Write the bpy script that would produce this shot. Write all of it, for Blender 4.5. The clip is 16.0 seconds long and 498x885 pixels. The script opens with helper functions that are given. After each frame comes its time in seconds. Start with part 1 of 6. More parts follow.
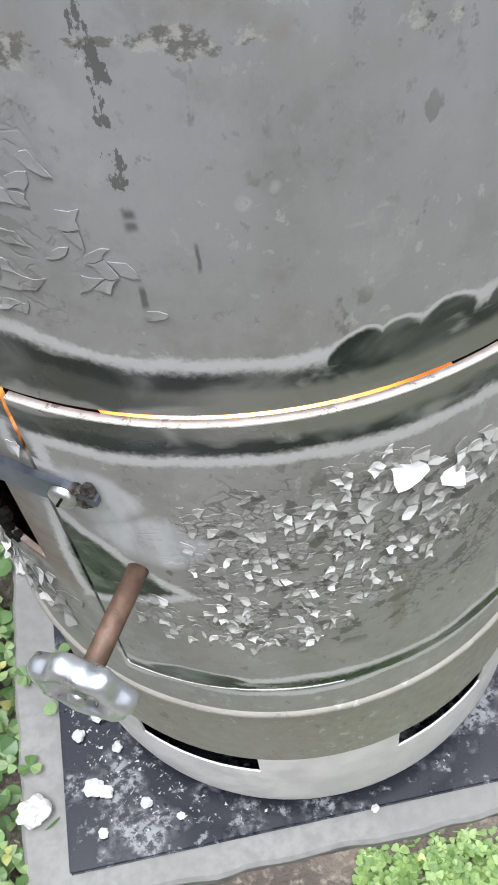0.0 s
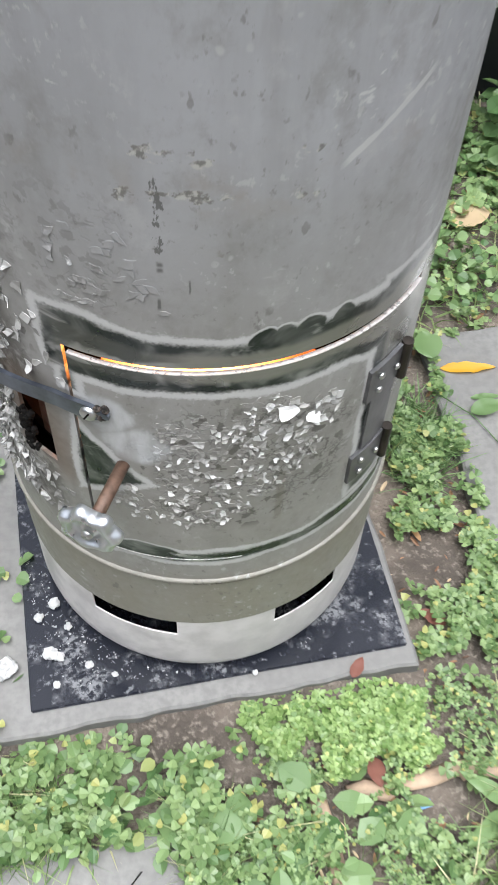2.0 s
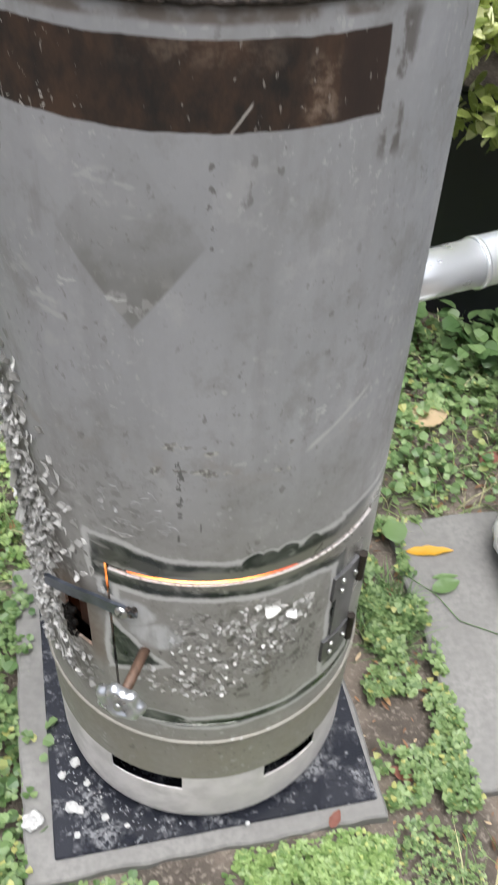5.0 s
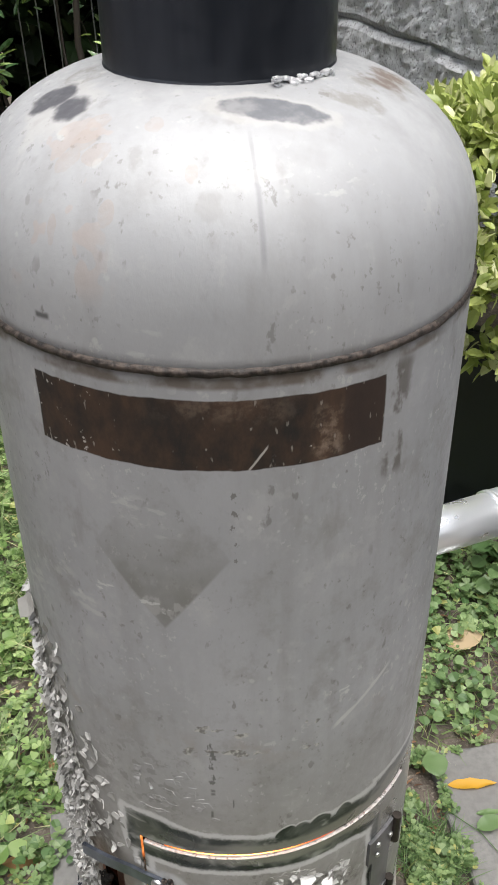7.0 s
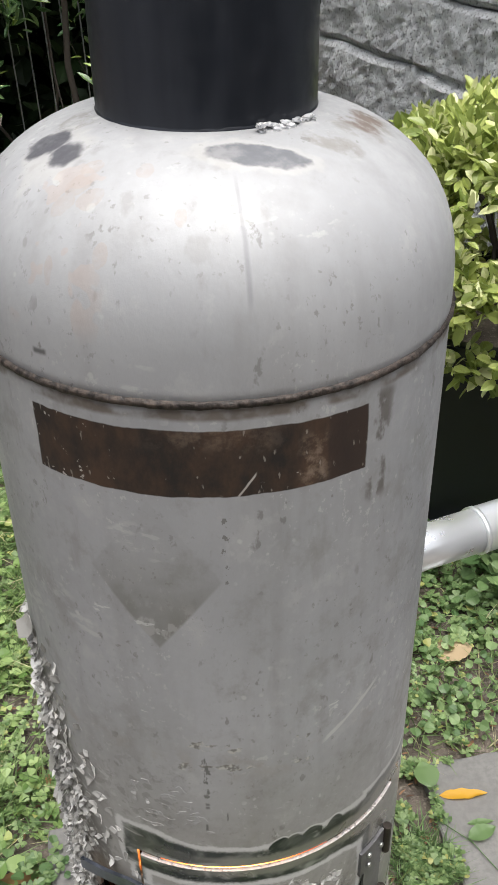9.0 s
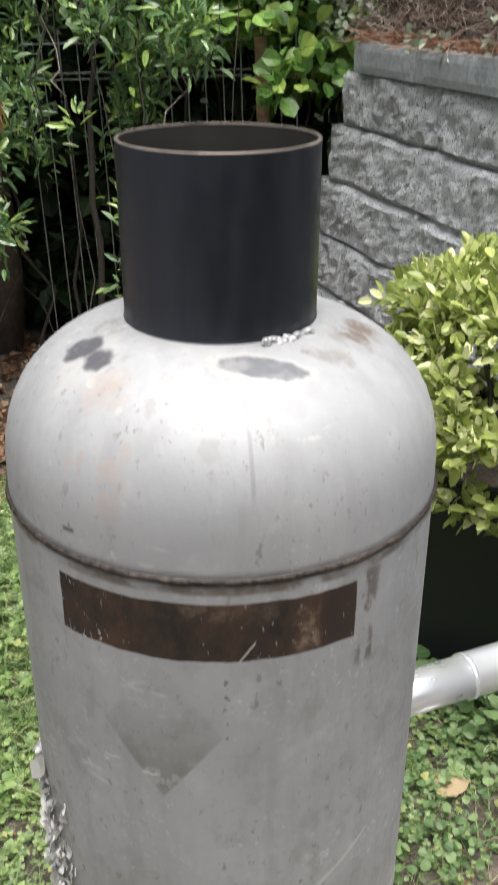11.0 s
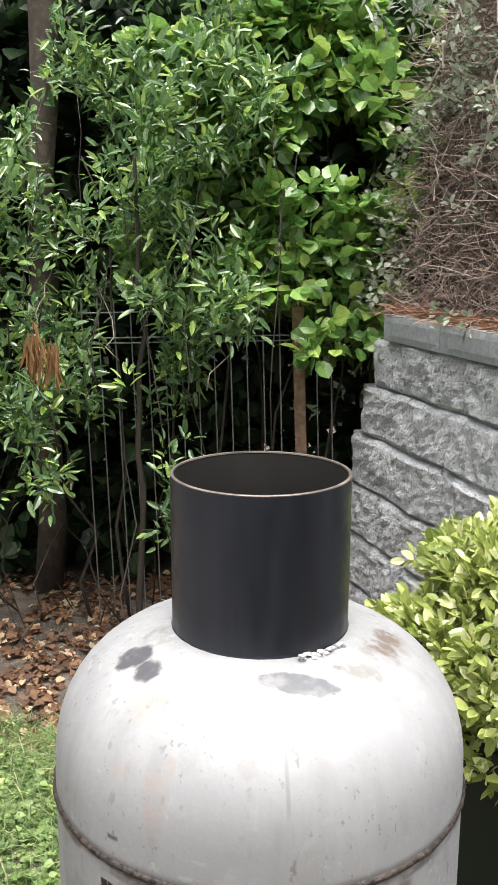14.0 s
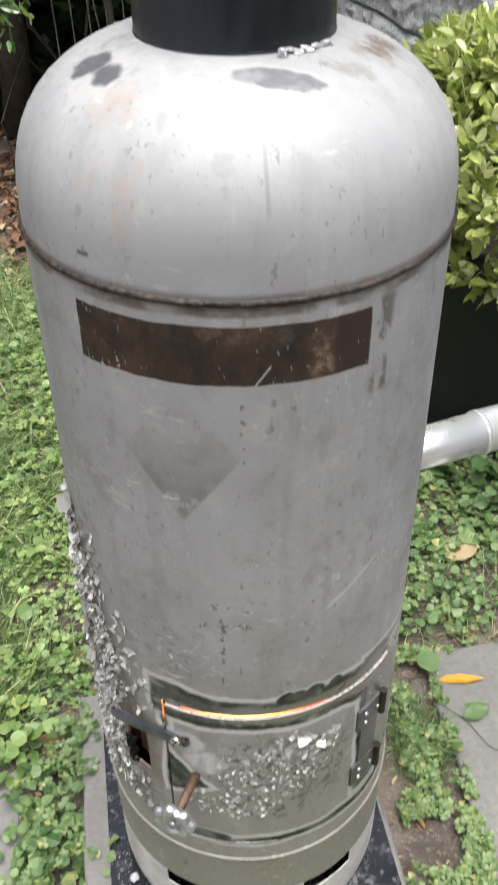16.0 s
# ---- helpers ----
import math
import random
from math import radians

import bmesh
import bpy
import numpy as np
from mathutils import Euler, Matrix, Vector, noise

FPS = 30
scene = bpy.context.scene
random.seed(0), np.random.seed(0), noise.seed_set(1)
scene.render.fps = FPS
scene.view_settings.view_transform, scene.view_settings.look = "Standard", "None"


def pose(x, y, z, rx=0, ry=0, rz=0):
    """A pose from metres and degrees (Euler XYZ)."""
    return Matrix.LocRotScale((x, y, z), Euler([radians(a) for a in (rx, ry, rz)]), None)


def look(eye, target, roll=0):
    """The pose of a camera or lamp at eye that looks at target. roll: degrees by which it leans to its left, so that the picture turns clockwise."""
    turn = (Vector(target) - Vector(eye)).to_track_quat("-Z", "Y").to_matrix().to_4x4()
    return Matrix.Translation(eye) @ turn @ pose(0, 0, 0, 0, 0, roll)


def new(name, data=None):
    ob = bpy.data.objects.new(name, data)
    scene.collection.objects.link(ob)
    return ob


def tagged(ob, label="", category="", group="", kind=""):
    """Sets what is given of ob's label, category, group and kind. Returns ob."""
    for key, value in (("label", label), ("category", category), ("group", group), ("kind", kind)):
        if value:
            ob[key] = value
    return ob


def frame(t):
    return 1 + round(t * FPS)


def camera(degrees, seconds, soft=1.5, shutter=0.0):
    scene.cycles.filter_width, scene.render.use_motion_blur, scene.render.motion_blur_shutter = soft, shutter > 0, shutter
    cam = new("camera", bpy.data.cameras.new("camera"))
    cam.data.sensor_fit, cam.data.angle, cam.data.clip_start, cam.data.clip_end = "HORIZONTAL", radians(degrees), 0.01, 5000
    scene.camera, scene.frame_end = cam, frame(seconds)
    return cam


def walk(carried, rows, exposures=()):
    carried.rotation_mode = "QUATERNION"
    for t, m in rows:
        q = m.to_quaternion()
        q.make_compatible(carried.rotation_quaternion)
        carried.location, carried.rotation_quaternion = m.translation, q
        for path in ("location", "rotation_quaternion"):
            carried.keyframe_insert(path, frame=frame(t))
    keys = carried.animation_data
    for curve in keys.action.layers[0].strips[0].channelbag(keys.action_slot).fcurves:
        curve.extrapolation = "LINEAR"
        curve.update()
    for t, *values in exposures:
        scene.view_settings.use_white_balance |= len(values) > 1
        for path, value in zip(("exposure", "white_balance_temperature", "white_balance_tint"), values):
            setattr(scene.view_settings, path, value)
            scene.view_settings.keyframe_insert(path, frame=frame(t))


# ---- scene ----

# ---------------------------------------------------------------- camera and walk
cam = camera(29.73, 16.0, soft=0.9, shutter=0.35)
PATH = [
    (0.0, 0.0322, -0.3874, 0.7530, -53.40, 7.15, -8.87),
    (0.5, 0.0319, -0.4104, 0.7714, -53.04, 4.69, -5.06),
    (1.0, 0.0310, -0.4445, 0.8060, -53.39, 2.18, -2.01),
    (1.5, 0.0320, -0.5062, 0.8681, -53.58, 0.18, 0.17),
    (2.0, 0.0171, -0.5830, 0.9596, -53.78, -3.33, 3.05),
    (2.5, 0.0194, -0.6684, 1.0713, -53.77, -4.86, 4.51),
    (3.0, 0.0073, -0.7046, 1.1190, -52.39, -6.05, 5.78),
    (3.5, 0.0081, -0.7053, 1.1274, -50.77, -5.71, 5.33),
    (4.0, 0.0059, -0.7007, 1.1392, -49.34, -5.52, 5.02),
    (4.5, 0.0099, -0.6998, 1.1506, -47.66, -4.84, 4.30),
    (5.0, 0.0076, -0.6872, 1.1649, -44.61, -3.34, 3.00),
    (5.2, 0.0074, -0.6831, 1.1795, -42.84, -0.84, 0.86),
    (7.3, 0.0188, -0.6830, 1.2737, -33.16, -0.08, -0.83),
    (7.5, 0.0101, -0.6788, 1.2782, -33.74, -1.14, -0.55),
    (8.0, 0.0161, -0.6846, 1.2733, -33.21, -0.55, -1.14),
    (10.3, 0.0216, -0.7234, 1.3220, -31.73, -0.33, -0.21),
    (10.5, 0.0216, -0.7280, 1.3275, -30.41, -0.29, -0.07),
    (11.0, 0.0239, -0.7493, 1.3773, -26.21, 0.00, 0.13),
    (11.5, 0.0233, -0.7735, 1.4326, -19.93, 0.40, -0.16),
    (12.0, 0.0218, -0.8047, 1.4819, -15.26, 0.71, 0.10),
    (12.5, 0.0207, -0.8073, 1.4794, -13.01, 1.04, 0.18),
    (13.0, 0.0226, -0.8057, 1.4793, -12.98, 1.47, 0.23),
    (13.5, 0.0216, -0.8024, 1.4768, -12.78, 1.88, 0.22),
    (14.0, 0.0210, -0.7984, 1.4738, -12.54, 2.28, 0.29),
    (14.5, 0.0055, -0.7845, 1.4697, -15.88, 1.93, 0.97),
    (15.0, 0.0115, -0.7770, 1.4148, -23.41, 1.59, 1.21),
    (15.5, 0.0099, -0.7708, 1.3525, -32.09, 0.81, 0.86),
    (16.0, 0.0277, -0.7827, 1.3266, -38.01, 1.52, -0.76),
]
EXPOSURE = [(0.0, 1.12, 6200, 9), (1.5, 1.1, 6250, 9), (3.5, 0.95, 6400, 10), (5.0, 0.95, 6500, 10), (7.3, 0.71, 6720, 10), (10.5, 0.74, 6720, 10), (11.0, 0.85, 6760, 10),
            (12.0, 1.2, 6850, 10), (14.2, 1.2, 6850, 10), (15.0, 1.0, 6750, 10), (16.0, 0.92, 6700, 10)]


def eye_pose(x, y, z, pitch, yaw, roll):
    return pose(x, y, z, 90 + pitch, 0, yaw) @ pose(0, 0, 0, 0, 0, roll)


walk(cam, [(t, eye_pose(*p)) for t, *p in PATH], EXPOSURE)

# ---------------------------------------------------------------- world and light
world = bpy.data.worlds.new("overcast_sky")
scene.world = world
world.use_nodes = True
wt = world.node_tree
sky = wt.nodes.new("ShaderNodeTexSky")
sky.sky_type = "NISHITA"
sky.sun_disc = False
sky.sun_elevation, sky.sun_rotation = radians(78.5), radians(169)
sky.dust_density, sky.air_density, sky.ozone_density = 6.0, 1.0, 1.0
pale = wt.nodes.new("ShaderNodeHueSaturation")
pale.inputs["Saturation"].default_value = 0.45
wt.links.new(sky.outputs[0], pale.inputs["Color"])
wt.links.new(pale.outputs[0], wt.nodes["Background"].inputs["Color"])
wt.nodes["Background"].inputs["Strength"].default_value = 0.12
sun_lamp = new("sun", bpy.data.lights.new("sun", "SUN"))
sun_lamp.data.energy, sun_lamp.data.angle, sun_lamp.data.color = 3.1, radians(50), (0.97, 0.985, 1.0)
sun_lamp.matrix_world = look((0.12, -0.6, 3.0), (0, 0, 0))

# ---------------------------------------------------------------- materials
RNG = np.random.default_rng(7)


class Nodes:
    """A small writer of node trees."""

    def __init__(self, name):
        self.mat = bpy.data.materials.new(name)
        self.mat.use_nodes = True
        self.t = self.mat.node_tree
        self.bsdf = self.t.nodes["Principled BSDF"]
        self.coord = self.t.nodes.new("ShaderNodeTexCoord").outputs["Object"]

    def set(self, sock, v):
        if isinstance(v, bpy.types.NodeSocket):
            self.t.links.new(v, sock)
        else:
            if hasattr(sock.default_value, "__len__") and len(sock.default_value) == 4 and len(v) == 3:
                v = (*v, 1)
            sock.default_value = v

    def op(self, kind, a, b=0.0, c=None, clamp=False):
        n = self.t.nodes.new("ShaderNodeMath")
        n.operation, n.use_clamp = kind, clamp
        self.set(n.inputs[0], a)
        self.set(n.inputs[1], b)
        if c is not None:
            self.set(n.inputs[2], c)
        return n.outputs[0]

    def vec(self, scale):
        n = self.t.nodes.new("ShaderNodeMapping")
        n.inputs["Scale"].default_value = scale
        self.t.links.new(self.coord, n.inputs["Vector"])
        return n.outputs[0]

    def noise(self, scale, detail=4, rough=0.55, stretch=(1, 1, 1), shift=0.0, out="Fac"):
        n = self.t.nodes.new("ShaderNodeTexNoise")
        n.inputs["Scale"].default_value, n.inputs["Detail"].default_value = scale, detail
        n.inputs["Roughness"].default_value, n.inputs["Distortion"].default_value = rough, shift
        self.t.links.new(self.vec(stretch), n.inputs["Vector"])
        return n.outputs[out]

    def voronoi(self, scale, feature="F1", out="Distance", stretch=(1, 1, 1)):
        n = self.t.nodes.new("ShaderNodeTexVoronoi")
        n.feature = feature
        n.inputs["Scale"].default_value = scale
        self.t.links.new(self.vec(stretch), n.inputs["Vector"])
        return n.outputs[out]

    def ramp(self, f, lo, hi, a=0.0, b=1.0, smooth=True):
        n = self.t.nodes.new("ShaderNodeMapRange")
        n.interpolation_type = "SMOOTHSTEP" if smooth else "LINEAR"
        for k, v in zip((0, 1, 2, 3, 4), (f, lo, hi, a, b)):
            self.set(n.inputs[k], v)
        return n.outputs[0]

    def mix(self, f, a, b, blend="MIX"):
        n = self.t.nodes.new("ShaderNodeMix")
        n.data_type, n.blend_type = "RGBA", blend
        self.set(n.inputs[0], f)
        self.set(n.inputs[6], a)
        self.set(n.inputs[7], b)
        return n.outputs[2]

    def lerp(self, f, a, b):
        n = self.t.nodes.new("ShaderNodeMix")
        self.set(n.inputs[0], f)
        self.set(n.inputs[2], a)
        self.set(n.inputs[3], b)
        return n.outputs[0]

    def bump(self, height, strength=0.3, dist=0.002):
        n = self.t.nodes.new("ShaderNodeBump")
        n.inputs["Strength"].default_value, n.inputs["Distance"].default_value = strength, dist
        self.t.links.new(height, n.inputs["Height"])
        self.t.links.new(n.outputs[0], self.bsdf.inputs["Normal"])

    def put(self, color=None, rough=None, metal=None, **more):
        for k, v in (("Base Color", color), ("Roughness", rough), ("Metallic", metal)):
            if v is not None:
                self.set(self.bsdf.inputs[k], v)
        for k, v in more.items():
            self.set(self.bsdf.inputs[k.replace("_", " ")], v)
        return self.mat

    def island(self):
        return self.t.nodes.new("ShaderNodeNewGeometry").outputs["Random Per Island"]

    def object_random(self):
        return self.t.nodes.new("ShaderNodeObjectInfo").outputs["Random"]


def plain(name, color, rough=0.6, metal=0.0, grain=60.0, vary=0.25, bump=0.2):
    n = Nodes(name)
    f = n.noise(grain, 5)
    g = n.noise(grain / 8, 3)
    c = n.mix(n.ramp(f, 0.3, 0.7), [k * (1 - vary) for k in color], [min(1, k * (1 + vary)) for k in color])
    c = n.mix(n.ramp(g, 0.35, 0.65, 0, 0.5), c, [k * (1 - vary) for k in color])
    if bump:
        n.bump(f, bump)
    return n.put(c, n.ramp(f, 0.2, 0.8, max(0.02, rough - 0.1), min(1, rough + 0.1)), metal)


def tank_finish(name):
    """Weathered silver-grey paint with ground bare steel, a rusty strip, a ghost of a removed diamond and burn marks."""
    n = Nodes(name)
    s = n.t.nodes.new("ShaderNodeSeparateXYZ")
    n.t.links.new(n.coord, s.inputs[0])
    x, y, z = s.outputs
    u = n.op("MULTIPLY", n.op("ARCTAN2", x, n.op("MULTIPLY", y, -1.0)), 180 / math.pi)
    wob = n.op("SUBTRACT", n.noise(14, 3), 0.5)
    wob2 = n.op("SUBTRACT", n.noise(45, 3), 0.5)
    uw = n.op("ADD", u, n.op("MULTIPLY", wob, 6.0))
    zw = n.op("ADD", z, n.op("MULTIPLY", wob, 0.024))
    zf = n.op("ADD", z, n.op("MULTIPLY", wob2, 0.004))
    uf = n.op("ADD", u, n.op("MULTIPLY", wob2, 0.8))

    def span(v, a, b, e):
        return n.op("MULTIPLY", n.ramp(v, a - e, a + e), n.ramp(v, b - e, b + e, 1.0, 0.0))

    def box(uu, zz, a, b, c, d, eu=0.6, ez=0.0015):
        return n.op("MULTIPLY", span(uu, a, b, eu), span(zz, c, d, ez))

    def any_of(*m):
        r = m[0]
        for k in m[1:]:
            r = n.op("MAXIMUM", r, k)
        return r

    def blob(cu, cz, ru, rz):
        a = n.op("POWER", n.op("MULTIPLY", n.op("SUBTRACT", uw, cu), 1 / ru), 2.0)
        b = n.op("POWER", n.op("MULTIPLY", n.op("SUBTRACT", zw, cz), 1 / rz), 2.0)
        return n.op("MULTIPLY", n.op("SUBTRACT", 1.0, n.op("ADD", a, b)), 0.02)

    # paint
    big, fine = n.noise(5, 4), n.noise(120, 4)
    streak = n.noise(30, 4, stretch=(1, 1, 0.06))
    paint = n.mix(n.ramp(big, 0.3, 0.7), (0.262, 0.268, 0.278), (0.322, 0.328, 0.338))
    paint = n.mix(n.ramp(streak, 0.45, 0.75, 0, 0.4), paint, (0.19, 0.19, 0.19))
    paint = n.mix(n.ramp(fine, 0.35, 0.75, 0, 0.12), paint, (0.3, 0.3, 0.29))
    # Olive tint lower down: soot and heat, plus grass reflection put into colour.
    low = n.ramp(n.op("ADD", z, n.op("MULTIPLY", n.op("SUBTRACT", big, 0.5), 0.3)), 0.35, 0.75, 0.7, 0.0)
    paint = n.mix(low, paint, (0.245, 0.232, 0.202))
    mottle = n.noise(26, 6, 0.68, stretch=(1, 1, 0.8))
    # Dark mottle thins above the seam; the paler dome paints in sky brightness.
    paint = n.mix(n.op("MULTIPLY", n.ramp(mottle, 0.50, 0.68, 0, 0.45), n.ramp(zw, 0.985, 1.0, 1.0, 0.25)), paint, (0.175, 0.172, 0.16))
    paint = n.mix(n.ramp(mottle, 0.46, 0.32, 0, 0.30), paint, (0.40, 0.40, 0.395))
    foot = n.op("MULTIPLY", n.ramp(zf, 0.205, 0.222, 1.0, 0.0), n.ramp(n.noise(16, 4), 0.3, 0.6, 0.5, 0.9))
    paint = n.mix(foot, paint, (0.22, 0.205, 0.17))
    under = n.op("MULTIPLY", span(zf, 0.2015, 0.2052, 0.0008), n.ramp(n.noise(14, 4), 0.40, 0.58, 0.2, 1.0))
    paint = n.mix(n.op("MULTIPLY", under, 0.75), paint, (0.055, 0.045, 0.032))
    # cracks between the scales of peeling paint on the door and the flank
    pu, pz = n.op("MULTIPLY", n.op("SUBTRACT", uw, 12.0), 1 / 27.0), n.op("MULTIPLY", n.op("SUBTRACT", zw, 0.378), 1 / 0.085)
    peel = n.ramp(n.op("ADD", n.op("ADD", n.op("MULTIPLY", pu, pu), n.op("MULTIPLY", pz, pz)), n.op("MULTIPLY", wob, 1.5)), 0.7, 1.2, 1.0, 0.0)
    flank = n.op("MULTIPLY", n.ramp(n.op("ADD", uw, n.op("MULTIPLY", n.op("MAXIMUM", n.op("SUBTRACT", z, 0.45), 0.0), 95.0)), -40.0, -32.0, 1.0, 0.0), span(z, 0.26, 0.68, 0.03))
    belly = n.op("MULTIPLY", n.op("MULTIPLY", span(uw, -38, -12, 5), span(z, 0.545, 0.63, 0.02)), 0.4)
    peel = any_of(peel, flank, belly)
    warp = n.t.nodes.new("ShaderNodeTexVoronoi")
    warp.feature = "DISTANCE_TO_EDGE"
    warp.inputs["Scale"].default_value = 120
    bend = n.t.nodes.new("ShaderNodeVectorMath")
    bend.operation = "MULTIPLY_ADD"
    n.t.links.new(n.noise(60, 3, out="Color"), bend.inputs[0])
    bend.inputs[1].default_value = (0.022, 0.022, 0.022)
    n.t.links.new(n.coord, bend.inputs[2])
    n.t.links.new(bend.outputs[0], warp.inputs["Vector"])
    crack = n.op("MULTIPLY", n.op("MULTIPLY", peel, n.ramp(warp.outputs["Distance"], 0.02, 0.10, 1.0, 0.0)), n.ramp(n.noise(48, 4), 0.46, 0.58))
    paint = n.mix(n.op("MULTIPLY", crack, 0.7), paint, (0.07, 0.068, 0.062))
    paint = n.mix(n.op("MULTIPLY", peel, 0.25), paint, (0.20, 0.195, 0.185))
    # Bare primer patches; their dark also paints the shadow under lifted scales.
    lost_and_shadow = n.op("MULTIPLY", peel, n.ramp(n.noise(85, 4), 0.56, 0.60))
    paint = n.mix(n.op("MULTIPLY", n.op("MAXIMUM", lost_and_shadow, n.op("MULTIPLY", flank, n.ramp(n.noise(60, 4), 0.42, 0.52))), 0.75), paint, (0.075, 0.07, 0.062))
    # dark specks and short vertical drips, pale scuffs
    speck = n.op("MULTIPLY", n.ramp(n.noise(85, 4, stretch=(1, 1, 0.55)), 0.64, 0.69), n.ramp(n.noise(19, 3), 0.46, 0.58))
    paint = n.mix(n.op("MULTIPLY", speck, 0.5), paint, (0.10, 0.095, 0.085))
    drops = n.op("MULTIPLY", 1.0, n.ramp(n.op("ADD", n.noise(190, 4, 0.65, stretch=(1, 1, 0.5)), n.op("MULTIPLY", n.op("MULTIPLY", span(uf, -6.0, -3.6, 1.1), span(z, 0.590, 0.655, 0.014)), 0.27)), 0.80, 0.83))
    dots = n.op("MULTIPLY", span(uf, 5.2, 7.2, 0.6), n.op("MULTIPLY", span(z, 0.560, 0.622, 0.006), n.ramp(n.noise(105, 3, stretch=(1, 1, 0.7)), 0.53, 0.60)))
    nicks = any_of(box(uf, zf, -5.6, -5.0, 0.5525, 0.5605, 0.15), box(uf, zf, 0.05, 0.4, 0.566, 0.576, 0.12), box(uf, zf, -5.4, -4.4, 0.586, 0.5895, 0.3), box(uf, zf, -5.5, -4.5, 0.5815, 0.5848, 0.3))
    paint = n.mix(n.op("MULTIPLY", n.op("MAXIMUM", drops, nicks), 0.8), paint, (0.07, 0.07, 0.065))
    paint = n.mix(n.op("MULTIPLY", dots, 0.5), paint, (0.14, 0.13, 0.11))
    # old glue and blistered paint in a broken line across the belly
    blister = n.ramp(n.op("ADD", n.noise(70, 5, 0.65, stretch=(1, 1, 1.4)), n.op("MULTIPLY", n.op("MULTIPLY", any_of(span(uw, -13, 9, 2.5), span(uw, 18, 24, 2.0)), any_of(span(zw, 0.630, 0.643, 0.006), span(zw, 0.655, 0.672, 0.007))), 0.26)), 0.76, 0.82)
    skinlet = n.noise(150, 4, 0.65)
    paint = n.mix(n.op("MULTIPLY", blister, 0.75), paint, n.mix(n.ramp(skinlet, 0.45, 0.56), (0.10, 0.095, 0.08), (0.40, 0.39, 0.355)))
    tick = n.op("MULTIPLY", n.ramp(n.op("ADD", n.voronoi(42, stretch=(1, 1, 0.42)), n.op("MULTIPLY", wob2, 0.5)), 0.02, 0.10, 1.0, 0.0), n.ramp(n.noise(9, 3), 0.48, 0.6))
    paint = n.mix(n.op("MULTIPLY", tick, 0.35), paint, (0.12, 0.115, 0.10))
    chip = n.op("MULTIPLY", n.ramp(n.op("ADD", n.voronoi(55, stretch=(1, 1, 0.9)), n.op("MULTIPLY", wob2, 0.6)), 0.06, 0.13, 1.0, 0.0), n.ramp(n.noise(13, 3, shift=0.4), 0.52, 0.6))
    paint = n.mix(n.op("MULTIPLY", chip, 0.5), paint, (0.44, 0.44, 0.43))
    grit = n.noise(150, 5, 0.65, stretch=(1, 1, 0.75))
    zone = n.noise(7, 4)
    dark_grit = n.op("MULTIPLY", n.ramp(grit, 0.60, 0.66), n.ramp(zone, 0.42, 0.60))
    paint = n.mix(n.op("MULTIPLY", dark_grit, 0.55), paint, (0.13, 0.125, 0.115))
    pale_grit = n.op("MULTIPLY", n.ramp(grit, 0.36, 0.41, 1.0, 0.0), n.ramp(n.noise(8, 4, shift=0.3), 0.47, 0.62))
    paint = n.mix(n.op("MULTIPLY", pale_grit, 0.5), paint, (0.43, 0.43, 0.42))
    smear = n.op("MULTIPLY", n.ramp(n.noise(40, 4, stretch=(1, 1, 0.25)), 0.58, 0.68), n.ramp(n.noise(6, 3), 0.4, 0.62))
    paint = n.mix(n.op("MULTIPLY", smear, 0.35), paint, (0.17, 0.165, 0.155))
    beside = n.op("MULTIPLY", n.op("MULTIPLY", span(uf, 35.5, 42.0, 1.5), span(zf, 0.885, 0.975, 0.006)), n.ramp(n.noise(55, 4, stretch=(1, 1, 0.6)), 0.5, 0.6))
    paint = n.mix(n.op("MULTIPLY", beside, 0.8), paint, (0.09, 0.08, 0.07))
    scuff = n.op("MULTIPLY", n.ramp(n.noise(11, 3, stretch=(1, 1, 1.6)), 0.635, 0.67), n.ramp(n.noise(110, 4, stretch=(0.4, 0.4, 1)), 0.52, 0.6))
    paint = n.mix(n.op("MULTIPLY", scuff, 0.4), paint, (0.44, 0.44, 0.43))
    brownish = n.op("MULTIPLY", span(zw, 0.625, 0.650, 0.012), n.ramp(n.noise(22, 4), 0.5, 0.62))
    paint = n.mix(n.op("MULTIPLY", brownish, 0.4), paint, (0.22, 0.19, 0.15))
    run = n.op("MULTIPLY", span(uf, 20.0, 22.0, 0.5), span(z, 0.300, 0.366, 0.010))
    paint = n.mix(n.op("MULTIPLY", run, 0.45), paint, (0.13, 0.115, 0.09))
    # diamond ghost
    du = n.op("ABSOLUTE", n.op("MULTIPLY", n.op("SUBTRACT", uf, -14.2), 1 / 15.5))
    dz = n.op("ABSOLUTE", n.op("MULTIPLY", n.op("SUBTRACT", zf, 0.8405), 1 / 0.0695))
    dia = n.ramp(n.op("ADD", du, dz), 0.96, 1.03, 1.0, 0.0)
    fade = n.op("MULTIPLY", n.ramp(z, 0.785, 0.875, 1.0, 0.12), n.ramp(n.noise(20, 3), 0.3, 0.55, 0.55, 1.0))
    paint = n.mix(n.op("MULTIPLY", dia, fade), paint, (0.165, 0.165, 0.155))
    tip = n.op("MULTIPLY", n.op("MULTIPLY", dia, span(z, 0.775, 0.81, 0.012)), n.ramp(n.noise(70, 4, stretch=(1, 1, 0.6)), 0.55, 0.60))
    paint = n.mix(n.op("MULTIPLY", tip, 0.4), paint, (0.38, 0.38, 0.37))
